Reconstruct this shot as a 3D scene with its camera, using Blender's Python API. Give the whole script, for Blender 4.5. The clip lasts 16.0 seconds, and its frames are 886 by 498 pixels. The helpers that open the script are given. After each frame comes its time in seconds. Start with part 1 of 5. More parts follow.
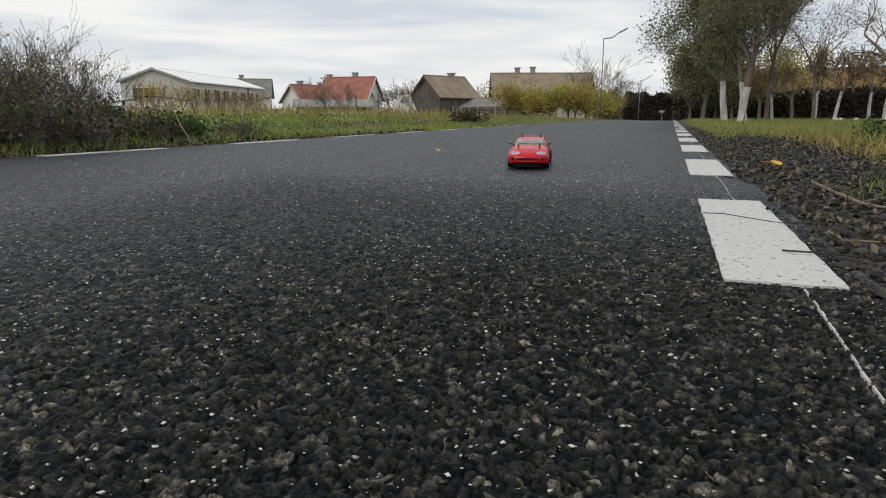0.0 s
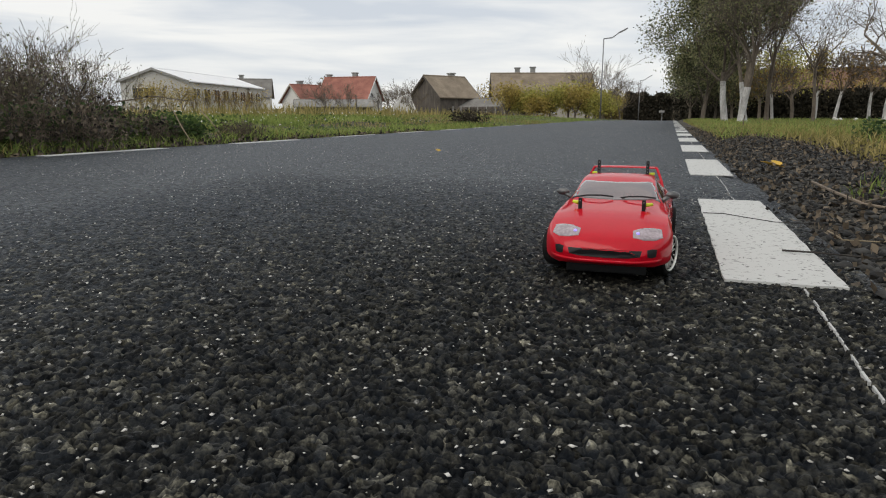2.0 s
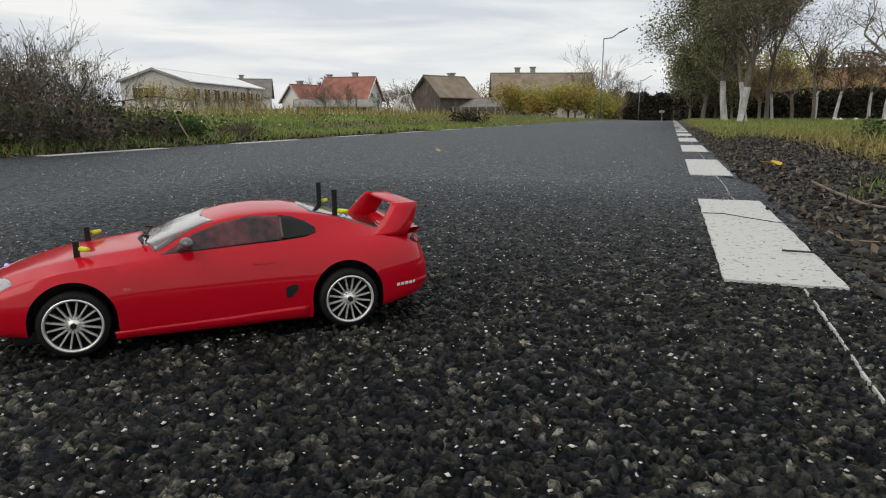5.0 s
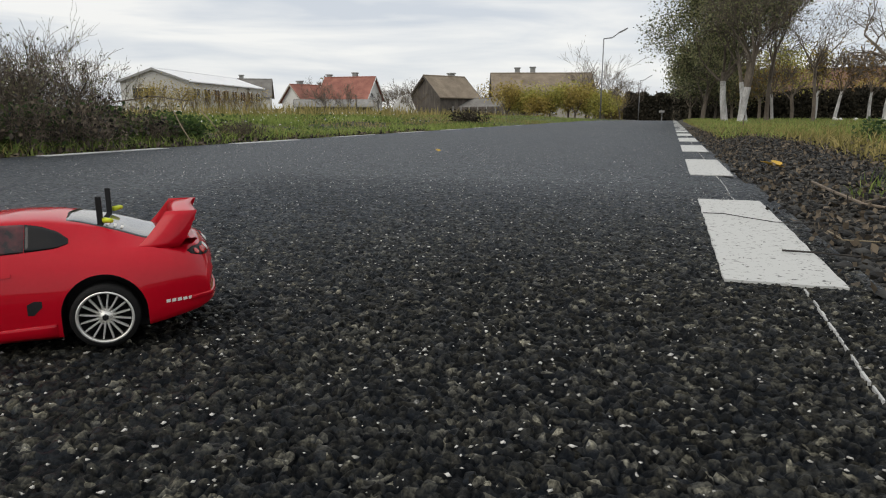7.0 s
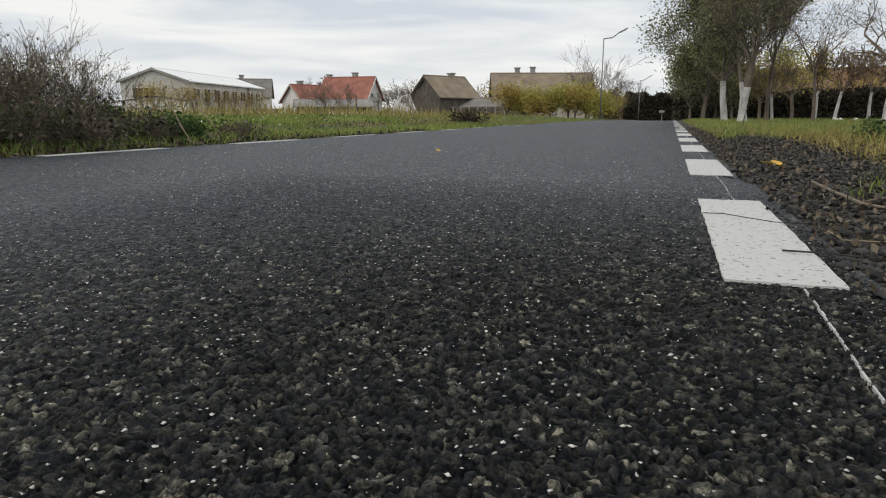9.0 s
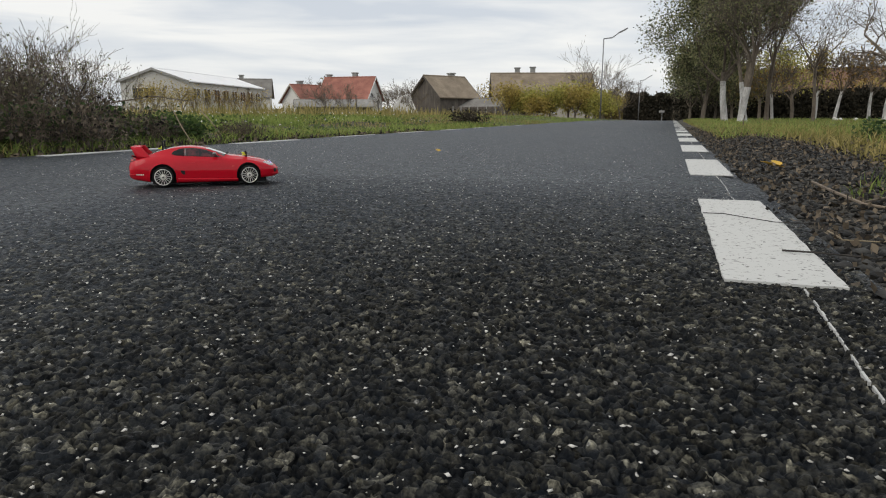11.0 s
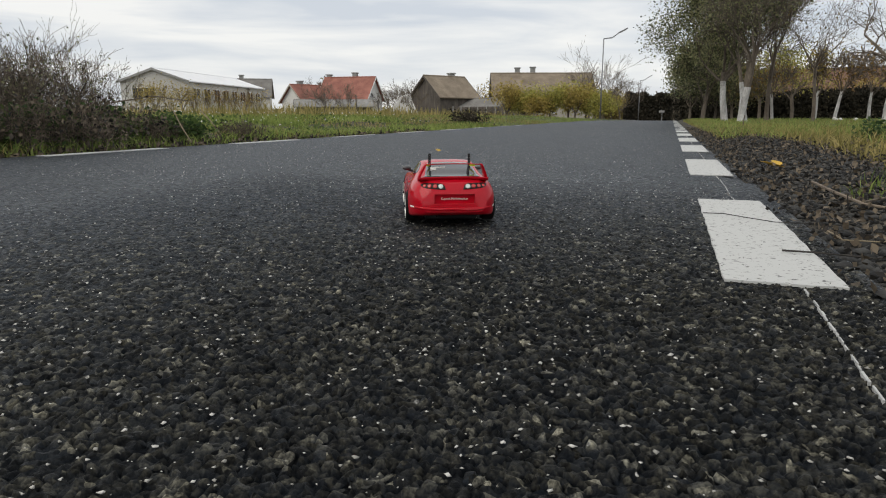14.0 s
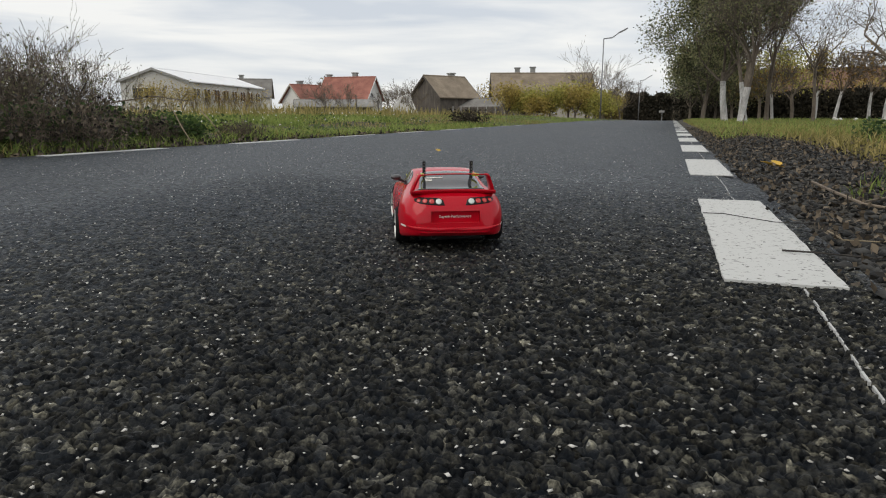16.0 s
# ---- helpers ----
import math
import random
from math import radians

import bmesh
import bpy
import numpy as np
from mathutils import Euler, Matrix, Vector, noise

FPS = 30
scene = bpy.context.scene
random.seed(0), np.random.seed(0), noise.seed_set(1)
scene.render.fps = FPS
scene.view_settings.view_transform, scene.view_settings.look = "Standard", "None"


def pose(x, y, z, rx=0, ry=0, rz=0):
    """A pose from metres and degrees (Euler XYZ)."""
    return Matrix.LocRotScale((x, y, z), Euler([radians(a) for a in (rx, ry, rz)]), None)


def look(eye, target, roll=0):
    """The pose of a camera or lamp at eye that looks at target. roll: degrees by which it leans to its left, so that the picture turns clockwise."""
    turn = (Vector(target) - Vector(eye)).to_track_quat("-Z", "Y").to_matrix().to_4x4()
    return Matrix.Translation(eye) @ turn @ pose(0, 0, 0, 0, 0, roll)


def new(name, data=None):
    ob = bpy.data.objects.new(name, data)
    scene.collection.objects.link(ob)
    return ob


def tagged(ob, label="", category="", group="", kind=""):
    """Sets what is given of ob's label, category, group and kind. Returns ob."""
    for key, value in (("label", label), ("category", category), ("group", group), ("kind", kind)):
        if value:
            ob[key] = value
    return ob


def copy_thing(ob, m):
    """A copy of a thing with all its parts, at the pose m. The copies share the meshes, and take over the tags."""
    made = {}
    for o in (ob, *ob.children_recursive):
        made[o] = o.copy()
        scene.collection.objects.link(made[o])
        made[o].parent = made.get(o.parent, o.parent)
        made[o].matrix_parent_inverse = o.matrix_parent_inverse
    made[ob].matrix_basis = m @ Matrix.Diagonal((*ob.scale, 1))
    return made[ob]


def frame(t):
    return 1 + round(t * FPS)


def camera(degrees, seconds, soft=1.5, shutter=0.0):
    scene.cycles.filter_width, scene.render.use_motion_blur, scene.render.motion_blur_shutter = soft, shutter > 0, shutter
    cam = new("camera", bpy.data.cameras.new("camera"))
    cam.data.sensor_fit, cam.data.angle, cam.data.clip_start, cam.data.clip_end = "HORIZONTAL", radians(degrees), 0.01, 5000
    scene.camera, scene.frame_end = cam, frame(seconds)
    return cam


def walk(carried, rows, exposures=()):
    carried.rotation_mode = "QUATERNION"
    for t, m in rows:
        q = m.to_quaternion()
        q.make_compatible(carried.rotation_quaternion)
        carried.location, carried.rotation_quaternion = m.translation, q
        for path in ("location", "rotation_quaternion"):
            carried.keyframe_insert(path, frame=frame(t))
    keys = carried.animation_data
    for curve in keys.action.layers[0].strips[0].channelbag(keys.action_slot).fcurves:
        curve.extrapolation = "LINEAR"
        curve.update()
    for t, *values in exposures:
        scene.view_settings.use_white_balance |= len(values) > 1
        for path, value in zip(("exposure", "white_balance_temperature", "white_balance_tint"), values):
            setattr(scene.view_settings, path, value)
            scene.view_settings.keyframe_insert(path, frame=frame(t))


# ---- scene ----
# camera: stands still on the asphalt, low, looking down the lane
cam = camera(68.57, 16.0, soft=1.1)
walk(cam, [(0.0, pose(0, 0, 0.214, 78.38, 0, 18.957)), (16.0, pose(0, 0, 0.214, 78.38, 0, 18.957))])
scene.view_settings.exposure = 0.0

# ---- sky and sun: a bright overcast autumn sky with long streaks of cloud ----
SUN_EL, SUN_AZ = radians(46), radians(215)
world = bpy.data.worlds.new("sky")
scene.world = world
world.use_nodes = True
wn, wl = world.node_tree.nodes, world.node_tree.links
wn.clear()
sky = wn.new("ShaderNodeTexSky")
sky.sky_type, sky.sun_disc, sky.sun_elevation, sky.sun_rotation = "NISHITA", False, SUN_EL, SUN_AZ
skyb = wn.new("ShaderNodeBackground")
skyb.inputs[1].default_value = 0.10
wl.new(sky.outputs[0], skyb.inputs[0])
wc = wn.new("ShaderNodeTexCoord")
wm = wn.new("ShaderNodeMapping")
wm.inputs["Scale"].default_value = (2.2, 2.2, 17.0)
wm.inputs["Rotation"].default_value = (radians(3), radians(-4), 0)
wl.new(wc.outputs["Generated"], wm.inputs[0])
wz = wn.new("ShaderNodeTexNoise")
wz.inputs["Scale"].default_value, wz.inputs["Detail"].default_value, wz.inputs["Roughness"].default_value = 1.3, 6.0, 0.5
wz.inputs["Distortion"].default_value = 0.4
wl.new(wm.outputs[0], wz.inputs[0])
wr = wn.new("ShaderNodeValToRGB")
wr.color_ramp.elements[0].position, wr.color_ramp.elements[0].color = 0.36, (0.68, 0.725, 0.785, 1)
wr.color_ramp.elements[1].position, wr.color_ramp.elements[1].color = 0.60, (0.985, 0.98, 0.955, 1)
wl.new(wz.outputs[0], wr.inputs[0])
cloudb = wn.new("ShaderNodeBackground")
cloudb.inputs[1].default_value = 0.97
wl.new(wr.outputs[0], cloudb.inputs[0])
wmix = wn.new("ShaderNodeMixShader")
wmix.inputs[0].default_value = 0.92
wl.new(skyb.outputs[0], wmix.inputs[1])
wl.new(cloudb.outputs[0], wmix.inputs[2])
wo = wn.new("ShaderNodeOutputWorld")
wl.new(wmix.outputs[0], wo.inputs[0])

sun = new("sun", bpy.data.lights.new("sun", "SUN"))
sun.data.energy, sun.data.angle, sun.data.color = 1.2, radians(50), (1.0, 0.94, 0.85)
sun.matrix_world = look((0, 0, 0), (-math.sin(SUN_AZ) * math.cos(SUN_EL), -math.cos(SUN_AZ) * math.cos(SUN_EL), -math.sin(SUN_EL)))
sun.location = (0, -5, 20)


# ---- materials ----
def mat(name, c1, c2=None, scale=20.0, rough=0.7, bump=0.0, bump_scale=None, metal=0.0, coat=0.0, fine=None, emit=None, rand=0.0, stretch=(1, 1, 1), island=False, spec=0.5, trans=0.0, ramp=(0.35, 0.65), leafy=0.0):
    """Two colours mixed by noise at two scales, with relief from the same noise."""
    m = bpy.data.materials.new(name)
    m.use_nodes = True
    n, l = m.node_tree.nodes, m.node_tree.links
    b = n["Principled BSDF"]
    c2 = c2 or c1
    b.inputs["Roughness"].default_value, b.inputs["Metallic"].default_value = rough, metal
    b.inputs["Coat Weight"].default_value, b.inputs["Coat Roughness"].default_value = coat, 0.05
    b.inputs["Specular IOR Level"].default_value = spec
    b.inputs["Transmission Weight"].default_value = trans
    co = n.new("ShaderNodeTexCoord")
    mp = n.new("ShaderNodeMapping")
    mp.inputs["Scale"].default_value = stretch
    l.new(co.outputs["Object"], mp.inputs[0])
    z1 = n.new("ShaderNodeTexNoise")
    z1.inputs["Scale"].default_value, z1.inputs["Detail"].default_value = scale, 5
    z2 = n.new("ShaderNodeTexNoise")
    z2.inputs["Scale"].default_value, z2.inputs["Detail"].default_value = fine or scale * 7, 3
    l.new(mp.outputs[0], z1.inputs[0])
    l.new(mp.outputs[0], z2.inputs[0])
    mx = n.new("ShaderNodeMath")
    mx.operation = "MULTIPLY_ADD"
    mx.inputs[1].default_value = 0.4
    l.new(z2.outputs[0], mx.inputs[0])
    m2 = n.new("ShaderNodeMath")
    m2.operation = "MULTIPLY"
    m2.inputs[1].default_value = 0.6
    l.new(z1.outputs[0], m2.inputs[0])
    l.new(m2.outputs[0], mx.inputs[2])
    fac = mx.outputs[0]
    if rand or island:
        src = n.new("ShaderNodeNewGeometry").outputs["Random Per Island"] if island else n.new("ShaderNodeObjectInfo").outputs["Random"]
        ad = n.new("ShaderNodeMath")
        ad.operation = "MULTIPLY_ADD"
        ad.inputs[1].default_value = rand or 0.6
        l.new(src, ad.inputs[0])
        sb = n.new("ShaderNodeMath")
        sb.operation = "SUBTRACT"
        sb.inputs[1].default_value = (rand or 0.6) / 2
        l.new(fac, sb.inputs[0])
        l.new(sb.outputs[0], ad.inputs[2])
        fac = ad.outputs[0]
    r = n.new("ShaderNodeValToRGB")
    r.color_ramp.elements[0].position, r.color_ramp.elements[0].color = ramp[0], (*c1, 1)
    r.color_ramp.elements[1].position, r.color_ramp.elements[1].color = ramp[1], (*c2, 1)
    l.new(fac, r.inputs[0])
    l.new(r.outputs[0], b.inputs["Base Color"])
    if bump:
        bp = n.new("ShaderNodeBump")
        bp.inputs["Strength"].default_value, bp.inputs["Distance"].default_value = bump, bump_scale or 0.3 / scale
        l.new(mx.outputs[0], bp.inputs["Height"])
        l.new(bp.outputs[0], b.inputs["Normal"])
    if leafy:
        tr, ms = n.new("ShaderNodeBsdfTranslucent"), n.new("ShaderNodeMixShader")
        l.new(r.outputs[0], tr.inputs[0])
        ms.inputs[0].default_value = leafy
        l.new(b.outputs[0], ms.inputs[1])
        l.new(tr.outputs[0], ms.inputs[2])
        l.new(ms.outputs[0], n["Material Output"].inputs[0])
    if emit:
        b.inputs["Emission Color"].default_value, b.inputs["Emission Strength"].default_value = (*emit[0], 1), emit[1]
    return m


def asphalt(name, relief, stones=False):
    """Coarse worn asphalt: black binder, dark grey chippings of mixed tone, a few pale ones, large dull stains."""
    m = bpy.data.materials.new(name)
    m.use_nodes = True
    n, l = m.node_tree.nodes, m.node_tree.links
    b = n["Principled BSDF"]
    co = n.new("ShaderNodeTexCoord")

    def voronoi(scale):
        v = n.new("ShaderNodeTexVoronoi")
        v.inputs["Scale"].default_value = scale
        l.new(co.outputs["Object"], v.inputs["Vector"])
        return v

    def noise_tex(scale, detail):
        z = n.new("ShaderNodeTexNoise")
        z.inputs["Scale"].default_value, z.inputs["Detail"].default_value = scale, detail
        l.new(co.outputs["Object"], z.inputs["Vector"])
        return z

    def ramp(src, stops, constant=False):
        r = n.new("ShaderNodeValToRGB")
        e = r.color_ramp.elements
        (e[0].position, c0), (e[1].position, c1) = stops[0], stops[-1]
        e[0].color, e[1].color = (*c0, 1), (*c1, 1)
        for p, c in stops[1:-1]:
            e.new(p).color = (*c, 1)
        l.new(src, r.inputs[0])
        return r.outputs[0]

    def mix(kind, a, c, f=1.0):
        x = n.new("ShaderNodeMix")
        x.data_type, x.blend_type = "RGBA", kind
        if isinstance(f, float):
            x.inputs[0].default_value = f
        else:
            l.new(f, x.inputs[0])
        l.new(a, x.inputs[6])
        l.new(c, x.inputs[7])
        return x.outputs[2]

    v = voronoi(118)
    sp = n.new("ShaderNodeSeparateColor")
    l.new(v.outputs["Color"], sp.inputs[0])
    tone = ramp(sp.outputs[0], [(0.0, (0.0035, 0.0035, 0.0033)), (0.5, (0.0088, 0.0084, 0.0071)), (0.9, (0.023, 0.022, 0.0182)), (1.0, (0.070, 0.067, 0.056))])
    if stones:
        at = n.new("ShaderNodeAttribute")
        at.attribute_name = "stone"
        # black binder in the gaps; gap shade and lit tops painted in too
        tone = mix("MULTIPLY", tone, ramp(at.outputs["Fac"], [(0.14, (0.03, 0.03, 0.03)), (0.42, (1.0, 1.0, 0.99)), (0.85, (2.9, 2.85, 2.6))]))
    pale = voronoi(210)
    sq = n.new("ShaderNodeSeparateColor")
    l.new(pale.outputs["Color"], sq.inputs[0])
    isp = ramp(sq.outputs[0], [(0.982, (0, 0, 0)), (0.986, (1, 1, 1))] if stones else [(0.990, (0, 0, 0)), (0.993, (1, 1, 1))])
    core = ramp(pale.outputs["Distance"], [(0.30, (1, 1, 1)), (0.42, (0, 0, 0))])
    g2 = noise_tex(330, 2)
    pcol = ramp(g2.outputs[0], [(0.3, (0.13, 0.125, 0.115)), (0.7, (0.42, 0.41, 0.38))])
    mask = mix("MULTIPLY", isp, core)
    col = mix("MIX", tone, pcol, mask)
    big = noise_tex(1.1, 5)
    col = mix("MULTIPLY", col, ramp(big.outputs[0], [(0.3, (0.72, 0.72, 0.74)), (0.7, (1.15, 1.14, 1.1))]))
    mid, coarse = noise_tex(26, 6), noise_tex(70, 2)
    closed = 0.45 if stones else 0.8
    col = mix("MULTIPLY", col, ramp(mid.outputs[0], [(0.36, (0.5, 0.5, 0.51)), (0.64, (1.6, 1.6, 1.58))]), closed)
    col = mix("MULTIPLY", col, ramp(coarse.outputs[0], [(0.40, (0.35, 0.35, 0.35)), (0.62, (1.9, 1.9, 1.88))]), closed)
    gr = noise_tex(420, 3)
    col = mix("MULTIPLY", col, ramp(gr.outputs[0], [(0.35, (0.4, 0.4, 0.4)), (0.65, (1.6, 1.6, 1.6))]))
    l.new(col, b.inputs["Base Color"])
    # bluish sky sheen put into the specular tint
    b.inputs["Specular Tint"].default_value = (0.62, 0.78, 1.0, 1)
    # bitumen film: each chipping is worn to its own gloss
    l.new(ramp(sp.outputs[1], [(0.0, (0.40, 0.40, 0.40)), (1.0, (0.75, 0.75, 0.75))]), b.inputs["Roughness"])
    gloss = ramp(sp.outputs[2], [(0.0, (0.25, 0.25, 0.25)), (1.0, (1.0, 1.0, 1.0))])
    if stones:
        # the road's sheen falloff is put into the gloss: dull near, full beyond
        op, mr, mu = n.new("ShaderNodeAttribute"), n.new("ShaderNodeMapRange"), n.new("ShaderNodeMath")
        op.attribute_name, mu.operation = "sheen_cut", "MULTIPLY"
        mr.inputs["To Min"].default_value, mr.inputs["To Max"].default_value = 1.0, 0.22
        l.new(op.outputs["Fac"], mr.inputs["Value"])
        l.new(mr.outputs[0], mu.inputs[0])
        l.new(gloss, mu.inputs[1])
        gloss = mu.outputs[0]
    l.new(gloss, b.inputs["Specular IOR Level"])
    bp = n.new("ShaderNodeBump")
    bp.invert = True
    bp.inputs["Strength"].default_value, bp.inputs["Distance"].default_value = relief, 0.006
    l.new(v.outputs["Distance"], bp.inputs["Height"])
    b2 = n.new("ShaderNodeBump")
    b2.inputs["Strength"].default_value, b2.inputs["Distance"].default_value = 0.7, 0.0016
    l.new(gr.outputs[0], b2.inputs["Height"])
    l.new(bp.outputs[0], b2.inputs["Normal"])
    # every chipping's face leans its own way
    lean = b2.outputs[0]
    for src, amount in ((v, 0.16), (voronoi(44), 0.09)):
        sub, scl, add = (n.new("ShaderNodeVectorMath") for _ in range(3))
        sub.operation, scl.operation, add.operation = "SUBTRACT", "SCALE", "ADD"
        sub.inputs[1].default_value = (0.5, 0.5, 0.5)
        scl.inputs["Scale"].default_value = amount
        l.new(src.outputs["Color"], sub.inputs[0])
        l.new(sub.outputs[0], scl.inputs[0])
        l.new(scl.outputs[0], add.inputs[0])
        l.new(lean, add.inputs[1])
        lean = add.outputs[0]
    nrm = n.new("ShaderNodeVectorMath")
    nrm.operation = "NORMALIZE"
    l.new(lean, nrm.inputs[0])
    l.new(nrm.outputs[0], b.inputs["Normal"])
    return m


ASPHALT = asphalt("asphalt", 0.4)
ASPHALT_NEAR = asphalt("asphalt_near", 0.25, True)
LINE = mat("road_paint", (0.10, 0.10, 0.095), (0.51, 0.51, 0.49), 90, 0.8, 0.7, 0.002, fine=240, ramp=(0.36, 0.44))
CHALK = mat("chalk", (0.36, 0.36, 0.35), (0.55, 0.55, 0.53), 80, 0.9)
PALE_STONE = mat("pale_stone", (0.30, 0.29, 0.26), (0.62, 0.60, 0.56), 90, 0.7, 0.3, island=True, rand=0.7)
SOIL = mat("soil", (0.022, 0.019, 0.015), (0.07, 0.060, 0.042), 3, 0.95, 0.6, 0.02, fine=40)
GRAVEL = mat("gravel", (0.006, 0.006, 0.0058), (0.048, 0.047, 0.044), 30, 0.85, 0.5, 0.004, island=True, rand=0.8)
LITTER = mat("dead_leaves", (0.010, 0.008, 0.006), (0.15, 0.117, 0.080), 25, 0.85, island=True, rand=0.9)
GRASS = mat("grass_green", (0.11, 0.165, 0.032), (0.34, 0.41, 0.11), 0.8, 0.75, island=True, rand=0.5, fine=6, leafy=0.45)
GRASS_DRY = mat("grass_dry", (0.19, 0.17, 0.05), (0.42, 0.34, 0.13), 0.8, 0.8, island=True, rand=0.6, fine=6, leafy=0.45)
WEED = mat("weed_leaves", (0.035, 0.07, 0.018), (0.10, 0.15, 0.04), 4, 0.7, island=True, rand=0.6, leafy=0.45)
BARK = mat("bark", (0.075, 0.060, 0.045), (0.20, 0.165, 0.125), 9, 0.9, 0.8, 0.02, stretch=(1, 1, 0.25))
WHITEWASH = mat("whitewash", (0.26, 0.25, 0.23), (0.66, 0.65, 0.62), 7, 0.9, 0.5, 0.015, stretch=(1, 1, 0.4))
TWIG = mat("twig_bark", (0.048, 0.038, 0.030), (0.19, 0.15, 0.11), 12, 0.9, island=True, rand=0.6)
TWIG_DARK = mat("wet_twig", (0.014, 0.012, 0.010), (0.035, 0.030, 0.025), 40, 0.8)
TWIG_PALE = mat("dry_stalk", (0.16, 0.13, 0.085), (0.32, 0.26, 0.17), 12, 0.9)
LEAF_DARK = mat("leaf_dark", (0.065, 0.080, 0.036), (0.30, 0.30, 0.15), 0.8, 0.7, island=True, rand=0.7, fine=5, leafy=0.45)
LEAF_OLIVE = mat("leaf_olive", (0.12, 0.10, 0.03), (0.28, 0.21, 0.075), 0.8, 0.7, island=True, rand=0.7, fine=5, leafy=0.45)
LEAF_YELLOW = mat("leaf_yellow", (0.27, 0.205, 0.050), (0.52, 0.41, 0.12), 0.5, 0.7, island=True, rand=0.6, fine=3, leafy=0.45)
LEAF_LIME = mat("leaf_lime", (0.25, 0.245, 0.05), (0.50, 0.46, 0.12), 0.6, 0.7, island=True, rand=0.6, fine=3, leafy=0.45)
LEAF_ORANGE = mat("leaf_orange", (0.17, 0.10, 0.030), (0.36, 0.23, 0.07), 0.6, 0.7, island=True, rand=0.6, fine=3, leafy=0.45)
CONIFER = mat("conifer", (0.020, 0.019, 0.015), (0.062, 0.054, 0.038), 0.8, 0.95, spec=0.08, island=True, rand=0.6, fine=4)
PLASTER_WHITE = mat("plaster_white", (0.62, 0.60, 0.56), (0.78, 0.77, 0.73), 0.7, 0.9, fine=6)
PLASTER_CREAM = mat("plaster_cream", (0.38, 0.35, 0.29), (0.50, 0.46, 0.39), 0.5, 0.9, fine=5)
PLASTER_PALE = mat("plaster_pale", (0.46, 0.45, 0.41), (0.62, 0.60, 0.55), 0.5, 0.9, fine=5)
PLASTER_GREY = mat("plaster_grey", (0.24, 0.24, 0.23), (0.36, 0.36, 0.34), 0.5, 0.9, fine=5)
ROOF_RED = mat("roof_red", (0.20, 0.075, 0.055), (0.36, 0.15, 0.11), 0.9, 0.85, 0.4, 0.05, fine=9)
ROOF_BROWN = mat("roof_brown", (0.16, 0.125, 0.09), (0.30, 0.245, 0.18), 0.9, 0.9, 0.4, 0.05, fine=9)
ROOF_RUST = mat("roof_rust", (0.10, 0.052, 0.032), (0.20, 0.105, 0.064), 0.6, 0.85, 0.3, 0.05, fine=9)
ROOF_WHITE = mat("roof_white", (0.80, 0.80, 0.80), (0.88, 0.88, 0.88), 0.4, 0.5, fine=5)
ROOF_GREY = mat("roof_grey", (0.13, 0.12, 0.11), (0.24, 0.23, 0.21), 0.8, 0.85, fine=8)
TIMBER = mat("timber", (0.050, 0.043, 0.037), (0.150, 0.128, 0.106), 3, 0.85, stretch=(1, 1, 0.3))
FRAME_WHITE = mat("frame_white", (0.72, 0.72, 0.70), (0.8, 0.8, 0.78), 5, 0.6)
PANE = mat("window_pane", (0.03, 0.035, 0.04), (0.05, 0.055, 0.06), 2, 0.12)
STEEL = mat("galvanised_steel", (0.20, 0.205, 0.21), (0.30, 0.305, 0.31), 6, 0.55, metal=0.5)
LAMP_GLASS = mat("lamp_glass", (0.5, 0.5, 0.48), (0.6, 0.6, 0.58), 9, 0.3)
CONCRETE = mat("concrete", (0.22, 0.215, 0.20), (0.36, 0.35, 0.33), 2, 0.9, 0.3)
RED = mat("red_body_paint", (0.45, 0.002, 0.012), (0.49, 0.003, 0.015), 30, 0.45, coat=0.7, spec=0.03)
RED.node_tree.nodes["Principled BSDF"].inputs["Coat IOR"].default_value = 1.5
RED_TRIM = mat("red_wing_paint", (0.46, 0.003, 0.013), (0.50, 0.004, 0.016), 40, 0.5, coat=0.5, spec=0.05)
BLACK = mat("black_plastic", (0.006, 0.006, 0.0065), (0.015, 0.015, 0.016), 60, 0.55, spec=0.3)
MIRROR_GREY = mat("grey_mirror_shell", (0.05, 0.05, 0.05), (0.10, 0.10, 0.10), 60, 0.3, coat=0.6)
QUARTER = mat("black_quarter_glass", (0.003, 0.003, 0.003), (0.007, 0.006, 0.006), 40, 0.12, spec=0.35)
RUBBER = mat("tyre_rubber", (0.004, 0.004, 0.004), (0.013, 0.0125, 0.012), 70, 0.8, 0.3, 0.0006, spec=0.2)
CHROME = mat("satin_chrome", (0.76, 0.74, 0.69), (0.92, 0.90, 0.85), 90, 0.34, metal=0.7)
CAR_GLASS = mat("clear_window", (0.06, 0.045, 0.045), (0.14, 0.085, 0.085), 22, 0.08, coat=1.0, spec=0.8)
REAR_GLASS = mat("rear_window_tint", (0.018, 0.018, 0.02), (0.045, 0.042, 0.045), 22, 0.12, coat=0.6)
SIDE_GLASS = mat("side_window", (0.012, 0.008, 0.009), (0.11, 0.022, 0.026), 30, 0.06, coat=0.25, fine=140, spec=0.4, ramp=(0.42, 0.62))
LENS = mat("headlight_lens", (0.17, 0.12, 0.13), (0.40, 0.33, 0.35), 40, 0.15, coat=1.0)
LED = mat("violet_led", (0.5, 0.45, 0.9), None, 9, 0.3, emit=((0.30, 0.16, 1.0), 0.5))
LAMP_RED = mat("red_lamp", (0.45, 0.02, 0.02), (0.62, 0.06, 0.05), 90, 0.2, coat=0.6)
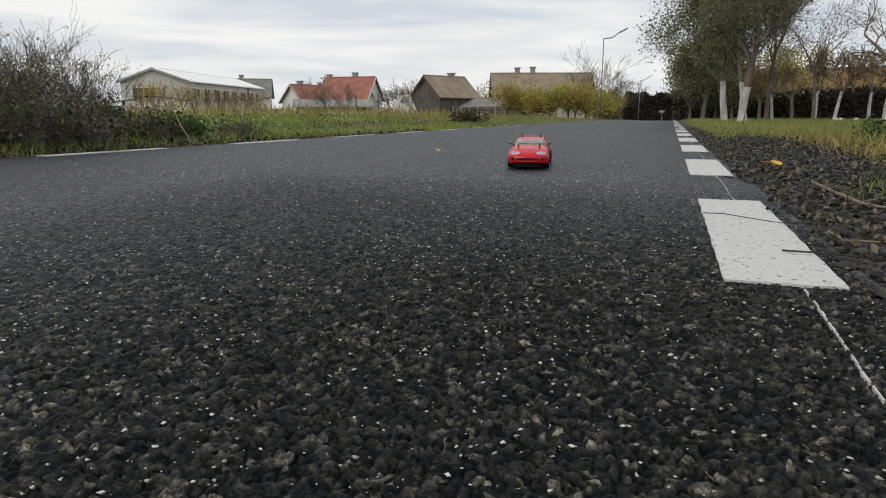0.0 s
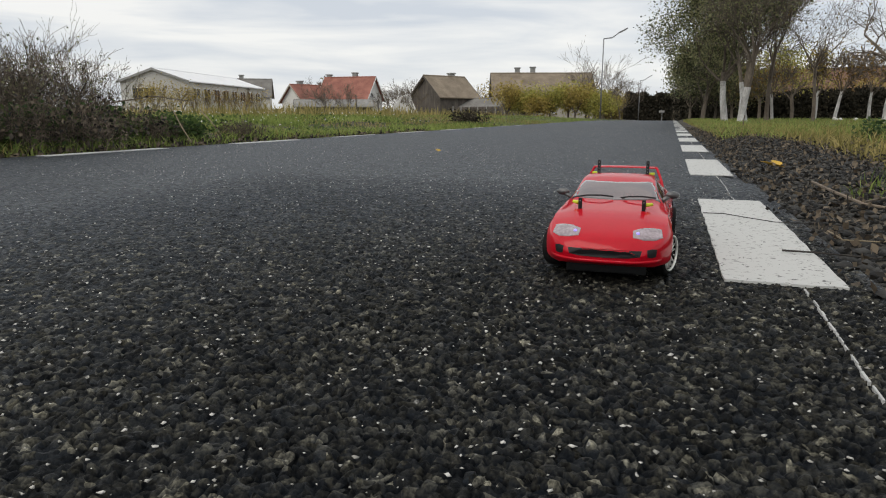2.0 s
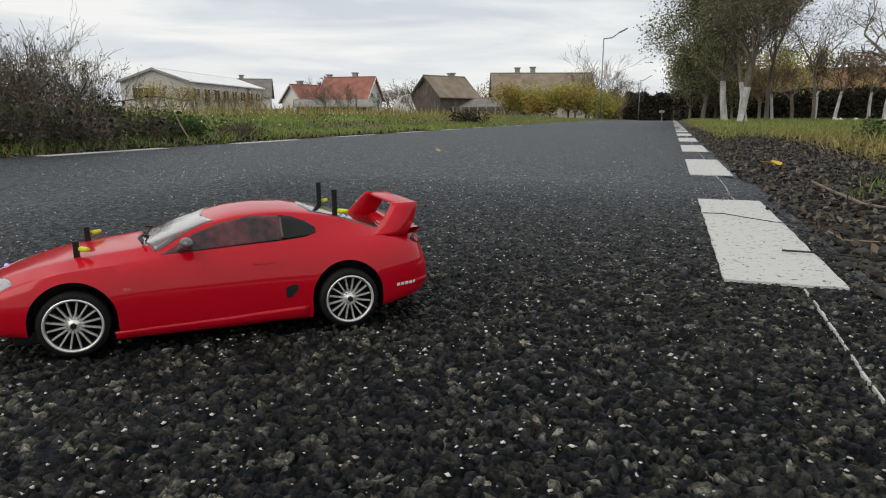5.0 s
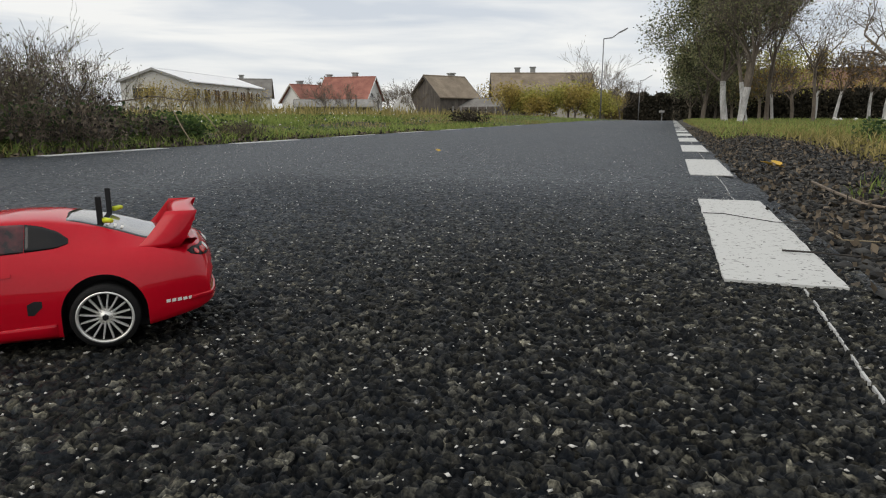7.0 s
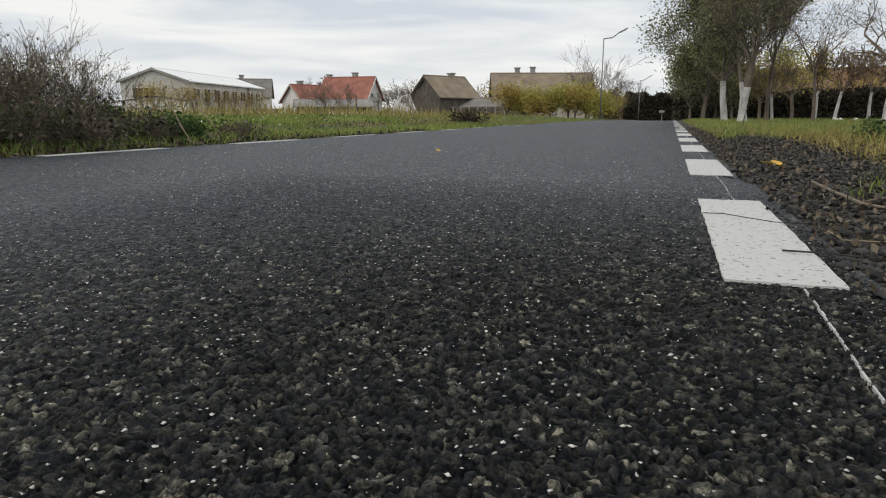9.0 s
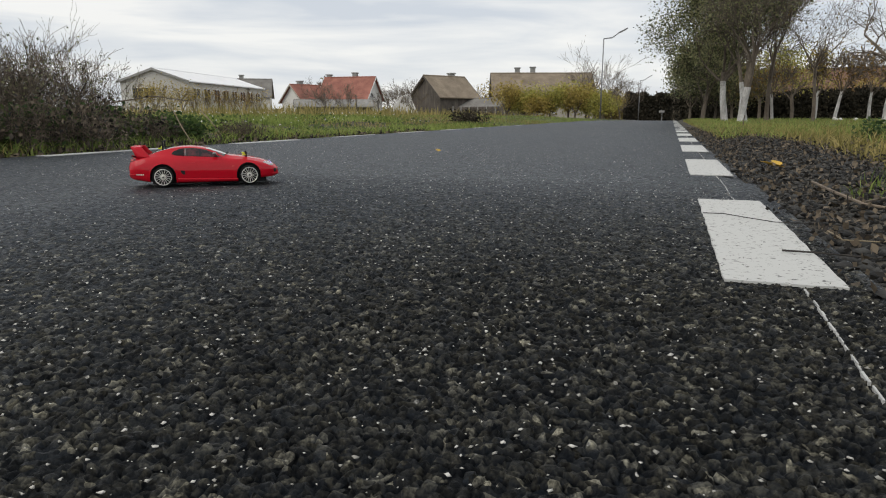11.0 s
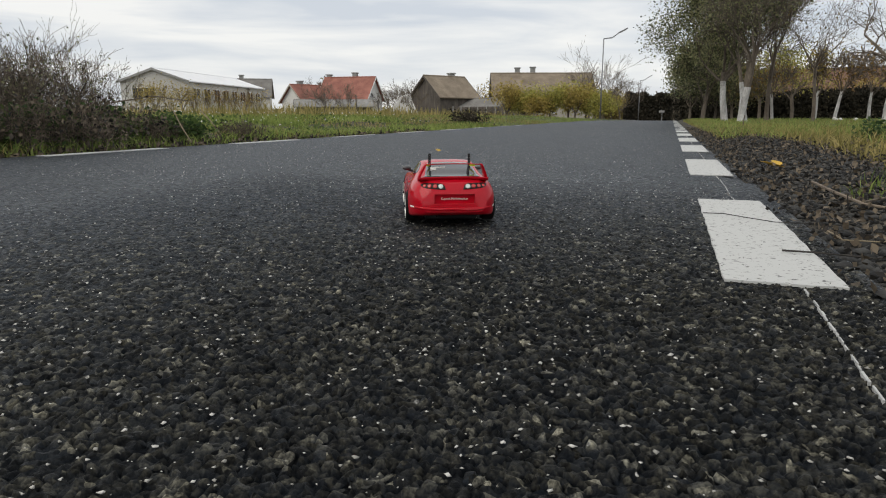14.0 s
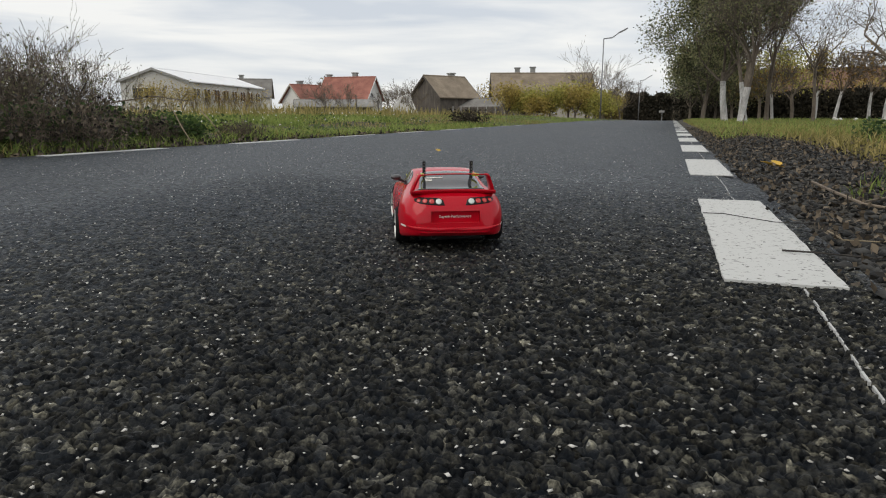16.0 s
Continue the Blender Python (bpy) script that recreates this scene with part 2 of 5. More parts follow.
LAMP_WHITE = mat("white_lamp", (0.62, 0.66, 0.62), (0.75, 0.78, 0.74), 90, 0.3, coat=0.4)
STICKER = mat("white_sticker", (0.72, 0.70, 0.64), (0.8, 0.78, 0.72), 60, 0.5)
NEON = mat("yellow_silicone", (0.55, 0.62, 0.02), (0.65, 0.72, 0.03), 60, 0.5)
LEAF_FALLEN = mat("fallen_leaf", (0.45, 0.26, 0.03), (0.62, 0.40, 0.06), 60, 0.8)


# ---- builders ----
def mesh_ob(name, bm, material, parent=None, label="", smooth=False):
    me = bpy.data.meshes.new(name)
    bm.normal_update()
    bm.to_mesh(me)
    bm.free()
    for x in material if isinstance(material, (list, tuple)) else [material]:
        me.materials.append(x)
    if smooth:
        me.shade_smooth()
    ob = new(name, me)
    ob.parent = parent
    if label:
        ob["label"] = label
    return ob


def part(name, bm, material, parent, label="", smooth=False):
    return mesh_ob(name, bm, material, parent, label, smooth)


def thing(name, m, label, category, group="", kind=""):
    ob = new(name)
    ob.empty_display_size = 0.1
    ob.matrix_basis = m
    return tagged(ob, label, category, group, kind)


def raw(name, verts, faces, material, parent=None, smooth=False):
    me = bpy.data.meshes.new(name)
    v = np.asarray(verts, np.float32)
    f = np.asarray(faces, np.int32)
    k = f.shape[1]
    me.vertices.add(len(v))
    me.vertices.foreach_set("co", v.ravel())
    me.loops.add(f.size)
    me.loops.foreach_set("vertex_index", f.ravel())
    me.polygons.add(len(f))
    me.polygons.foreach_set("loop_start", np.arange(0, f.size, k, dtype=np.int32))
    me.update(calc_edges=True)
    me.validate()
    me.materials.append(material)
    if smooth:
        me.shade_smooth()
    ob = new(name, me)
    ob.parent = parent
    return ob


def box(bm, x0, x1, y0, y1, z0, z1, m=None, bevel=0.0):
    r = bmesh.ops.create_cube(bm, size=1, matrix=Matrix.Translation(((x0 + x1) / 2, (y0 + y1) / 2, (z0 + z1) / 2)) @ Matrix.Diagonal((x1 - x0, y1 - y0, z1 - z0, 1)))
    vs = r["verts"]
    if bevel:
        es = list({e for v in vs for e in v.link_edges})
        rb = bmesh.ops.bevel(bm, geom=es, offset=bevel, segments=2, profile=0.5, affect="EDGES")
        vs = list({v for v in rb["verts"]} | {v for v in vs if v.is_valid})
    if m:
        bmesh.ops.transform(bm, matrix=m, verts=vs)
    return vs


def tube(bm, p, q, r0, r1, seg=8, caps=True):
    p, q = Vector(p), Vector(q)
    d = q - p
    m = Matrix.Translation((p + q) / 2) @ d.to_track_quat("Z", "Y").to_matrix().to_4x4()
    return bmesh.ops.create_cone(bm, cap_ends=caps, segments=seg, radius1=r0, radius2=r1, depth=d.length, matrix=m)["verts"]


def smoothstep(a, b, x):
    t = np.clip((np.asarray(x, float) - a) / (b - a), 0, 1)
    return t * t * (3 - 2 * t)


# ---- ground: one sheet, falling away gently past thirty metres ----
def fall(y):
    y = np.asarray(y, float)
    return -0.0075 * np.clip(y - 26, 0, 90) * smoothstep(20, 45, y)


def rise(x, y):
    x, y = np.asarray(x, float), np.asarray(y, float)
    left = 0.17 * smoothstep(-3.25, -6.5, x) - 0.015 * smoothstep(-3.24, -3.34, x) + 0.02
    right = 0.05 * smoothstep(0.30, 0.62, x) + 0.02 * smoothstep(0.7, 3, x)
    return np.where(x < -1.5, left - 0.02, right - 0.006)


def wobble(x, y):
    return 0.018 * np.sin(x * 2.1 + 0.7 * np.sin(y * 1.3)) * np.sin(y * 1.7 + x)


def height(x, y):
    x, y = np.asarray(x, float), np.asarray(y, float)
    off = np.where((x > -3.3) & (x < 0.35), 0.0, 1.0) * np.clip(np.maximum(x - 0.35, -3.3 - x) / 0.6, 0, 1)
    return rise(x, y) + fall(y) + wobble(x, y) * off - 0.03 * (1 - np.clip(np.maximum(x - 0.22, -3.2 - x) / 0.04, 0, 1))


def lines(*spans):
    return np.unique(np.round(np.concatenate([np.arange(a, b, s) for a, b, s in spans]), 4))


def ground():
    xs = lines((-3000, -300, 450), (-300, -40, 20), (-40, -8, 1.6), (-8, -3.4, 0.2), (-3.4, -3.1, 0.02), (-3.1, 0.1, 0.4), (0.1, 0.4, 0.02), (0.4, 2, 0.06), (2, 8, 0.3), (8, 40, 2), (40, 300, 20), (300, 3200, 450))
    ys = lines((-3000, -300, 450), (-300, -30, 20), (-30, 0, 2), (0, 9, 0.15), (9, 30, 0.6), (30, 130, 3), (130, 300, 20), (300, 3200, 450))
    X, Y = np.meshgrid(xs, ys)
    V = np.stack([X, Y, height(X, Y)], -1).reshape(-1, 3)
    nx = len(xs)
    i = (np.arange(len(ys) - 1)[:, None] * nx + np.arange(nx - 1)).ravel()
    ob = raw("ground", V, np.stack([i, i + 1, i + nx + 1, i + nx], 1), SOIL, smooth=True)
    return tagged(ob, "dark damp soil ground under verge grass and litter", "ground", kind="structure")


ROAD_L, ROAD_R = -3.24, 0.275


def road():
    xs = np.linspace(ROAD_L, ROAD_R, 30)
    ys = lines((-12, 0, 1.0), (0, 12, 0.25), (12, 60, 1), (60, 121, 3))
    X, Y = np.meshgrid(xs, ys)
    edge = 0.018 * np.sin(Y * 5.1) * np.sin(Y * 2.3 + 1) + 0.008 * np.sin(Y * 17)
    X = X + np.where(X > 0.27, edge, 0)
    Z = fall(Y) - 0.0015 - 0.009 * ((X > -1.45) & (X < 0.22) & (Y > 0.2) & (Y < 2.1)) - 0.012 * (X >= 0.262) - 0.004 * np.sin(Y * 0.9) * smoothstep(6, 10, Y)
    nx = len(xs)
    i = (np.arange(len(ys) - 1)[:, None] * nx + np.arange(nx - 1)).ravel()
    ob = raw("road", np.stack([X, Y, Z], -1).reshape(-1, 3), np.stack([i, i + 1, i + nx + 1, i + nx], 1), ASPHALT, smooth=True)
    return tagged(ob, "worn dark grey coarse asphalt lane", "road", kind="structure")


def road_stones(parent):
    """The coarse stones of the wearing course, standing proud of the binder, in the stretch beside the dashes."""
    rng = np.random.default_rng(3)
    cell, step = 0.0080, 0.0028
    xs, ys = np.arange(-1.6, 0.268, step), np.arange(0.12, 2.3, step)
    X, Y = np.meshgrid(xs, ys)
    gx, gy = int((xs[-1] - xs[0]) / cell) + 6, int((ys[-1] - ys[0]) / cell) + 6
    jit, top = rng.random((gy, gx, 2)), rng.random((gy, gx))
    size, lean = 0.6 + 0.8 * rng.random((gy, gx)), rng.random((gy, gx, 2))
    U, W = (X - xs[0]) / cell + 2, (Y - ys[0]) / cell + 2
    iu, iw = U.astype(int), W.astype(int)
    f1, f2 = np.full(X.shape, 9.0), np.full(X.shape, 9.0)
    h, tu, tw = np.zeros(X.shape), np.zeros(X.shape), np.zeros(X.shape)
    for dj in (-1, 0, 1):
        for di in (-1, 0, 1):
            a, b = iw + dj, iu + di
            du, dw = U - b - jit[a, b, 0], W - a - jit[a, b, 1]
            d = np.hypot(du, dw) / size[a, b]
            near = d < f1
            f2 = np.where(near, f1, np.minimum(f2, d))
            h = np.where(near, top[a, b], h)
            tu, tw = np.where(near, du * (lean[a, b, 0] - 0.5), tu), np.where(near, dw * (lean[a, b, 1] - 0.5), tw)
            f1 = np.where(near, d, f1)
    gap = np.clip((f2 - f1) / 0.34, 0, 1)
    Z = -0.0078 + gap ** 0.5 * (0.0052 + 0.0030 * h + 0.0080 * (tu + tw)) + 0.0003 * rng.random(X.shape)
    rim = np.minimum.reduce([(X - xs[0]) / 1.3, (xs[-1] - X) / 0.02, (ys[-1] - Y) / 1.5, np.ones(X.shape)]).clip(0, 1)
    Z = Z * rim - 0.0008 * (1 - rim)
    nx = len(xs)
    i = (np.arange(len(ys) - 1)[:, None] * nx + np.arange(nx - 1)).ravel()
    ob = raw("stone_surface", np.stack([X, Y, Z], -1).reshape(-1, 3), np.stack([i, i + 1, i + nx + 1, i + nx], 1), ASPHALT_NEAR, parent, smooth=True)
    # low in the gaps, high on tops; drives binder colour and painted shade
    ob.data.attributes.new("stone", "FLOAT", "POINT").data.foreach_set("value", (0.42 + (gap * (0.5 + 0.5 * h) - 0.42) * rim).astype(np.float32).ravel())
    # mask for the painted sheen falloff, running diagonally across the lane
    ob.data.attributes.new("sheen_cut", "FLOAT", "POINT").data.foreach_set("value", (rim ** 0.6 * (1 - smoothstep(0.7, 2.5, Y - 0.8 * X))).astype(np.float32).ravel())
    return tagged(ob, "coarse dark stones of the asphalt surface", kind="stuff")


def chips(name, n, area, size, material, parent=None, flat=0.5, sink=0.2):
    """Many small angular stones as one mesh; area gives their places."""
    rng = np.random.default_rng(len(name) + n)
    base = np.array([(1, 0, 0), (-1, 0, 0), (0, 1, 0), (0, -1, 0), (0, 0, 1), (0, 0, -1)], float)
    fc = np.array([(0, 2, 4), (2, 1, 4), (1, 3, 4), (3, 0, 4), (2, 0, 5), (1, 2, 5), (3, 1, 5), (0, 3, 5)])
    p = area(rng, n)
    s = size[0] + (size[1] - size[0]) * rng.random(n) ** 2.2
    a = rng.random(n) * 6.283
    V = base[None] * (0.7 + 0.6 * rng.random((n, 6, 1))) + rng.normal(0, 0.18, (n, 6, 3))
    V *= s[:, None, None] * np.array([1.0, 0.72, flat])
    c, sn = np.cos(a)[:, None], np.sin(a)[:, None]
    x, y = V[..., 0] * c - V[..., 1] * sn, V[..., 0] * sn + V[..., 1] * c
    V = np.stack([x + p[:, 0:1], y + p[:, 1:2], V[..., 2] + p[:, 2:3] + s[:, None] * flat * (1 - 2 * sink)], -1)
    F = fc[None] + 6 * np.arange(n)[:, None, None]
    return raw(name, V.reshape(-1, 3), F.reshape(-1, 3), material, parent)


def blades(name, places, hgt, wid, material, parent=None, lean=0.5, seed=1):
    """Grass blades, each a bent tapering strip of three triangles."""
    rng = np.random.default_rng(seed)
    n = len(places)
    p = np.asarray(places)
    h = hgt[0] + (hgt[1] - hgt[0]) * rng.random(n) ** 1.5
    w = wid * (0.6 + 0.8 * rng.random(n)) * 0.5
    a, b = rng.random(n) * 6.283, rng.random(n) * 6.283
    ax = np.stack([np.cos(a), np.sin(a), 0 * a], 1)
    ln = np.stack([np.cos(b), np.sin(b), 0 * b], 1) * (lean * h * rng.random(n))[:, None]
    up = np.stack([0 * h, 0 * h, h], 1)
    v = np.stack([p - ax * w[:, None], p + ax * w[:, None], p + up * 0.55 + ln * 0.3 - ax * w[:, None] * 0.8, p + up * 0.55 + ln * 0.3 + ax * w[:, None] * 0.8, p + up * 0.95 + ln], 1)
    f = np.array([(0, 1, 3), (0, 3, 2), (2, 3, 4)])[None] + 5 * np.arange(n)[:, None, None]
    return raw(name, v.reshape(-1, 3), f.reshape(-1, 3), material, parent)


def leaf_cloud(name, centres, spread, size, material, parent=None, seed=1, droop=0.0, label=""):
    """Leaves as small folded quads scattered about many twig ends."""
    rng = np.random.default_rng(seed)
    c = np.asarray(centres, float)
    n = len(c)
    p = c + np.clip(rng.normal(0, 1, (n, 3)), -1.7, 1.7) * spread
    d = rng.normal(0, 1, (n, 3))
    d[:, 2] -= droop
    d /= np.linalg.norm(d, axis=1)[:, None]
    q = np.cross(d, rng.normal(0, 1, (n, 3)))
    q /= np.linalg.norm(q, axis=1)[:, None] + 1e-6
    k = np.cross(d, q)
    s = (size * (0.6 + 0.8 * rng.random(n)))[:, None]
    v = np.stack([p, p + d * s * 0.55 + q * s * 0.32 + k * s * 0.1, p + d * s, p + d * s * 0.5 - q * s * 0.32 + k * s * 0.1], 1)
    f = np.array([(0, 1, 2, 3)])[None] + 4 * np.arange(n)[:, None, None]
    ob = raw(name, v.reshape(-1, 3), f.reshape(-1, 4), material, parent)
    if label:
        ob["label"] = label
    return ob


def branches(seed, base, direction, length, radius, depth, spread=0.6, up=0.15, kids=(2, 4), shrink=0.68, wiggle=0.18, seg=3):
    """A branching skeleton: segments (p, q, r0, r1, level) and the ends of the last twigs."""
    rng = random.Random(seed)
    segs, tips = [], []

    def grow(p, d, ln, r, lev):
        q = p
        for i in range(seg):
            d = (d + Vector((rng.gauss(0, wiggle), rng.gauss(0, wiggle), rng.gauss(0, wiggle) + up * 0.3))).normalized()
            e = q + d * (ln / seg)
            r1 = r * (1 - 0.45 / seg) if i < seg - 1 else r * 0.66
            segs.append((q, e, r, r1, lev))
            r = r1
            q = e
            if lev >= depth - 1:
                tips.append(e)
            if lev < depth and i < seg - 1 and rng.random() < 0.75:
                branch(q, d, ln, r, lev)
        if lev < depth:
            for _ in range(rng.randint(*kids)):
                branch(q, d, ln, r, lev)

    def branch(q, d, ln, r, lev):
        s = Vector((rng.gauss(0, 1), rng.gauss(0, 1), rng.gauss(0, 1)))
        s = (s - d * s.dot(d)).normalized()
        nd = (d + s * spread * (0.6 + 0.8 * rng.random()) + Vector((0, 0, up))).normalized()
        grow(q, nd, ln * shrink * (0.75 + 0.5 * rng.random()), r * 0.72, lev + 1)

    grow(Vector(base), Vector(direction).normalized(), length, radius, 0)
    return segs, tips


def skeleton_mesh(name, segs, material, parent=None, thick=0.0015):
    """Tapered limbs: six sides for thick ones, three for twigs."""
    V, F = [], []
    for p, q, r0, r1, lev in segs:
        r0, r1 = max(r0, thick), max(r1, thick)
        k = 7 if r0 > 0.03 else (4 if r0 > 0.008 else 3)
        d = (q - p).normalized()
        a = d.orthogonal().normalized()
        b = d.cross(a)
        n = len(V)
        for c, r in ((p, r0), (q, r1)):
            for i in range(k):
                t = 6.2832 * i / k
                V.append(c + (a * math.cos(t) + b * math.sin(t)) * r)
        F += [(n + i, n + (i + 1) % k, n + k + (i + 1) % k) for i in range(k)]
        F += [(n + i, n + k + (i + 1) % k, n + k + i) for i in range(k)]
    return raw(name, [tuple(v) for v in V], F, material, parent, smooth=True)


ground()
ROAD = road()


# ---- road markings ----
def marking(name, x0, x1, y0, y1, parent, seed):
    """A painted dash: a thin slab with ragged edges."""
    rng = random.Random(seed)
    bm = bmesh.new()
    n = 26
    ring = []
    for i in range(n + 1):
        ring.append((x0 + rng.gauss(0, 0.0008), y0 + (y1 - y0) * i / n))
    for i in range(9):
        ring.append((x0 + (x1 - x0) * (i + 1) / 9, y1 + rng.gauss(0, 0.002)))
    for i in range(1, n + 1):
        ring.append((x1 + rng.gauss(0, 0.0008), y1 - (y1 - y0) * i / n))
    for i in range(1, 9):
        ring.append((x1 - (x1 - x0) * i / 9, y0 + rng.gauss(0, 0.002)))
    f = bm.faces.new([bm.verts.new((x, y, -0.002 + float(fall(y)))) for x, y in ring])
    e = bmesh.ops.extrude_face_region(bm, geom=[f])
    for v in e["geom"]:
        if isinstance(v, bmesh.types.BMVert):
            v.co.z += 0.0036
    bmesh.ops.recalc_face_normals(bm, faces=bm.faces)
    return part(name, bm, LINE, parent)


PERIOD, DASH = 1.652, 0.898
for k in range(-2, 40):
    marking("dash", 0.081, 0.2276, 0.9126 + k * PERIOD, 0.9126 + k * PERIOD + DASH, ROAD, k)
for k in range(-3, 8):
    marking("edge_dash", -3.225, -3.13 if k < 2 else -3.16, 2.626 + k * PERIOD, 2.626 + k * PERIOD + DASH, ROAD, 100 + k)


# ---- the toy car ----
# the shell's lines along its length, front to tail: (y, value)
HALF_WIDTH = ((0.226, 0.050), (0.220, 0.070), (0.206, 0.083), (0.185, 0.091), (0.16, 0.095), (0.1285, 0.097), (0.062, 0.094), (-0.05, 0.094), (-0.11, 0.097), (-0.14, 0.099), (-0.165, 0.0985), (-0.19, 0.096), (-0.21, 0.091), (-0.222, 0.083), (-0.2275, 0.072))
UNDERSIDE = ((0.226, 0.031), (0.220, 0.025), (0.206, 0.0220), (0.185, 0.021), (0.155, 0.020), (0.088, 0.010), (-0.08, 0.010), (-0.14, 0.012), (-0.165, 0.014), (-0.19, 0.018), (-0.222, 0.024), (-0.2275, 0.030))
SHOULDER = ((0.226, 0.040), (0.220, 0.049), (0.206, 0.057), (0.185, 0.064), (0.16, 0.071), (0.1285, 0.0765), (0.095, 0.079), (0.035, 0.083), (-0.02, 0.0855), (-0.11, 0.0895), (-0.165, 0.089), (-0.19, 0.0885), (-0.21, 0.085), (-0.222, 0.074), (-0.2275, 0.058))
SHOULDER_WIDTH = ((0.226, 0.046), (0.220, 0.064), (0.206, 0.076), (0.185, 0.082), (0.16, 0.084), (0.1285, 0.084), (0.062, 0.082), (-0.02, 0.080), (-0.14, 0.079), (-0.165, 0.078), (-0.19, 0.074), (-0.21, 0.066), (-0.2275, 0.058))
TOP = ((0.226, 0.046), (0.220, 0.055), (0.206, 0.063), (0.185, 0.070), (0.16, 0.077), (0.1285, 0.083), (0.095, 0.0875), (0.062, 0.0915), (0.035, 0.1020), (0.008, 0.1115), (-0.02, 0.1180), (-0.05, 0.1205), (-0.08, 0.1195), (-0.11, 0.1145), (-0.14, 0.1060), (-0.165, 0.0965), (-0.19, 0.0925), (-0.21, 0.0905), (-0.222, 0.080), (-0.2275, 0.060))
ROOF_WIDTH = ((0.226, 0.030), (0.206, 0.04), (0.16, 0.048), (0.095, 0.052), (0.035, 0.057), (-0.05, 0.054), (-0.14, 0.052), (-0.19, 0.055), (-0.222, 0.046), (-0.2275, 0.044))


def car_section(w, zb, zs, ws, zt, wr, tuck=0.0):
    pts = [(0, zb), (w * 0.5, zb), (w * 0.88, zb), (w - 0.004, zb + 0.002), (w - 0.0012, zb + 0.007)]
    for i in range(1, 7):
        t = i / 7
        pts.append((w - 0.0012 + 0.0012 * math.sin(t * 3.14) - (w - 0.0012 - ws) * t ** 4.5, zb + 0.007 + (zs - zb - 0.007) * t))
    pts = [(x * (1 - tuck * (1 - (z - zb) / (zs - zb)) ** 1.6), z) for x, z in pts]
    pts.append((ws, zs))
    drop = (zt - zs) * 0.14
    for i in range(1, 6):
        t = i / 6
        pts.append((ws + (wr - ws) * t ** 0.92, zs + (zt - drop - zs) * t ** 0.98))
    for i in range(0, 7):
        t = i / 6 * math.pi / 2
        pts.append((wr * math.cos(t) ** 0.8 if i < 6 else 0, zt - drop + drop * math.sin(t)))
    return pts


def car_body_mesh():
    ys = np.concatenate([np.linspace(-0.2275, -0.2, 12)[:-1], np.linspace(-0.2, 0.185, 84)[:-1], np.linspace(0.185, 0.2155, 16)])
    cols = []
    for line, scale in ((HALF_WIDTH, 0.89), (UNDERSIDE, 1), (SHOULDER, 1), (SHOULDER_WIDTH, 0.90), (TOP, 1), (ROOF_WIDTH, 1)):
        q = np.array(line)[::-1]
        yq = np.where(q[:, 0] > 0.13, 0.13 + (q[:, 0] - 0.13) * 0.89, q[:, 0])
        v = np.interp(np.linspace(-0.2275, 0.2155, 400), yq, q[:, 1] * scale)
        kr = np.exp(-0.5 * (np.arange(-12, 13) / 4.5) ** 2)
        sm = np.convolve(np.pad(v, 12, mode="reflect", reflect_type="odd"), kr / kr.sum(), "valid")
        cols.append(np.interp(ys, np.linspace(-0.2275, 0.2155, 400), sm))
    bm = bmesh.new()
    rings = []
    for y, *r in zip(ys, *cols):
        half = car_section(*r, tuck=0.07 * max(0.0, (-y - 0.165) / 0.06) if y < 0 else 0.10 * max(0.0, (y - 0.17) / 0.05))
        # the nose and tail curve back towards the sides
        def place(x, z):
            back = 0.03 * (abs(x) / 0.09) ** 3.0 * max(0.0, (y - 0.1) / 0.126) ** 1.2 if y > 0.1 else (-0.018 * (abs(x) / 0.09) ** 3 * max(0.0, (-y - 0.15) / 0.0775))
            return (x, y - back, z)
        ring = [bm.verts.new(place(x, z)) for x, z in half]
        ring += [bm.verts.new(place(-x, z)) for x, z in half[-2:0:-1]]
        rings.append(ring)
    n = len(rings[0])
    for a, b in zip(rings, rings[1:]):
        for i in range(n):
            bm.faces.new((a[i], a[(i + 1) % n], b[(i + 1) % n], b[i]))
    bm.faces.new(rings[0])
    bm.faces.new(rings[-1][::-1])
    bmesh.ops.recalc_face_normals(bm, faces=bm.faces)
    return bm


from mathutils.bvhtree import BVHTree


def cut(bm, cutters, materials):
    """The solid of bm less the cutters, whose faces take the second material."""
    a = bpy.data.meshes.new("a")
    bm.to_mesh(a)
    bm.free()
    for x in materials:
        a.materials.append(x)
    oa = new("cut_body", a)
    cm = bpy.data.meshes.new("c")
    cutters.to_mesh(cm)
    cutters.free()
    for x in materials:
        cm.materials.append(x)
    oc = new("cutter", cm)
    md = oa.modifiers.new("cut", "BOOLEAN")
    md.operation, md.object, md.solver, md.material_mode = "DIFFERENCE", oc, "EXACT", "INDEX"
    bpy.context.view_layer.update()
    me = bpy.data.meshes.new_from_object(oa.evaluated_get(bpy.context.evaluated_depsgraph_get()))
    bpy.data.objects.remove(oa)
    bpy.data.objects.remove(oc)
    return me


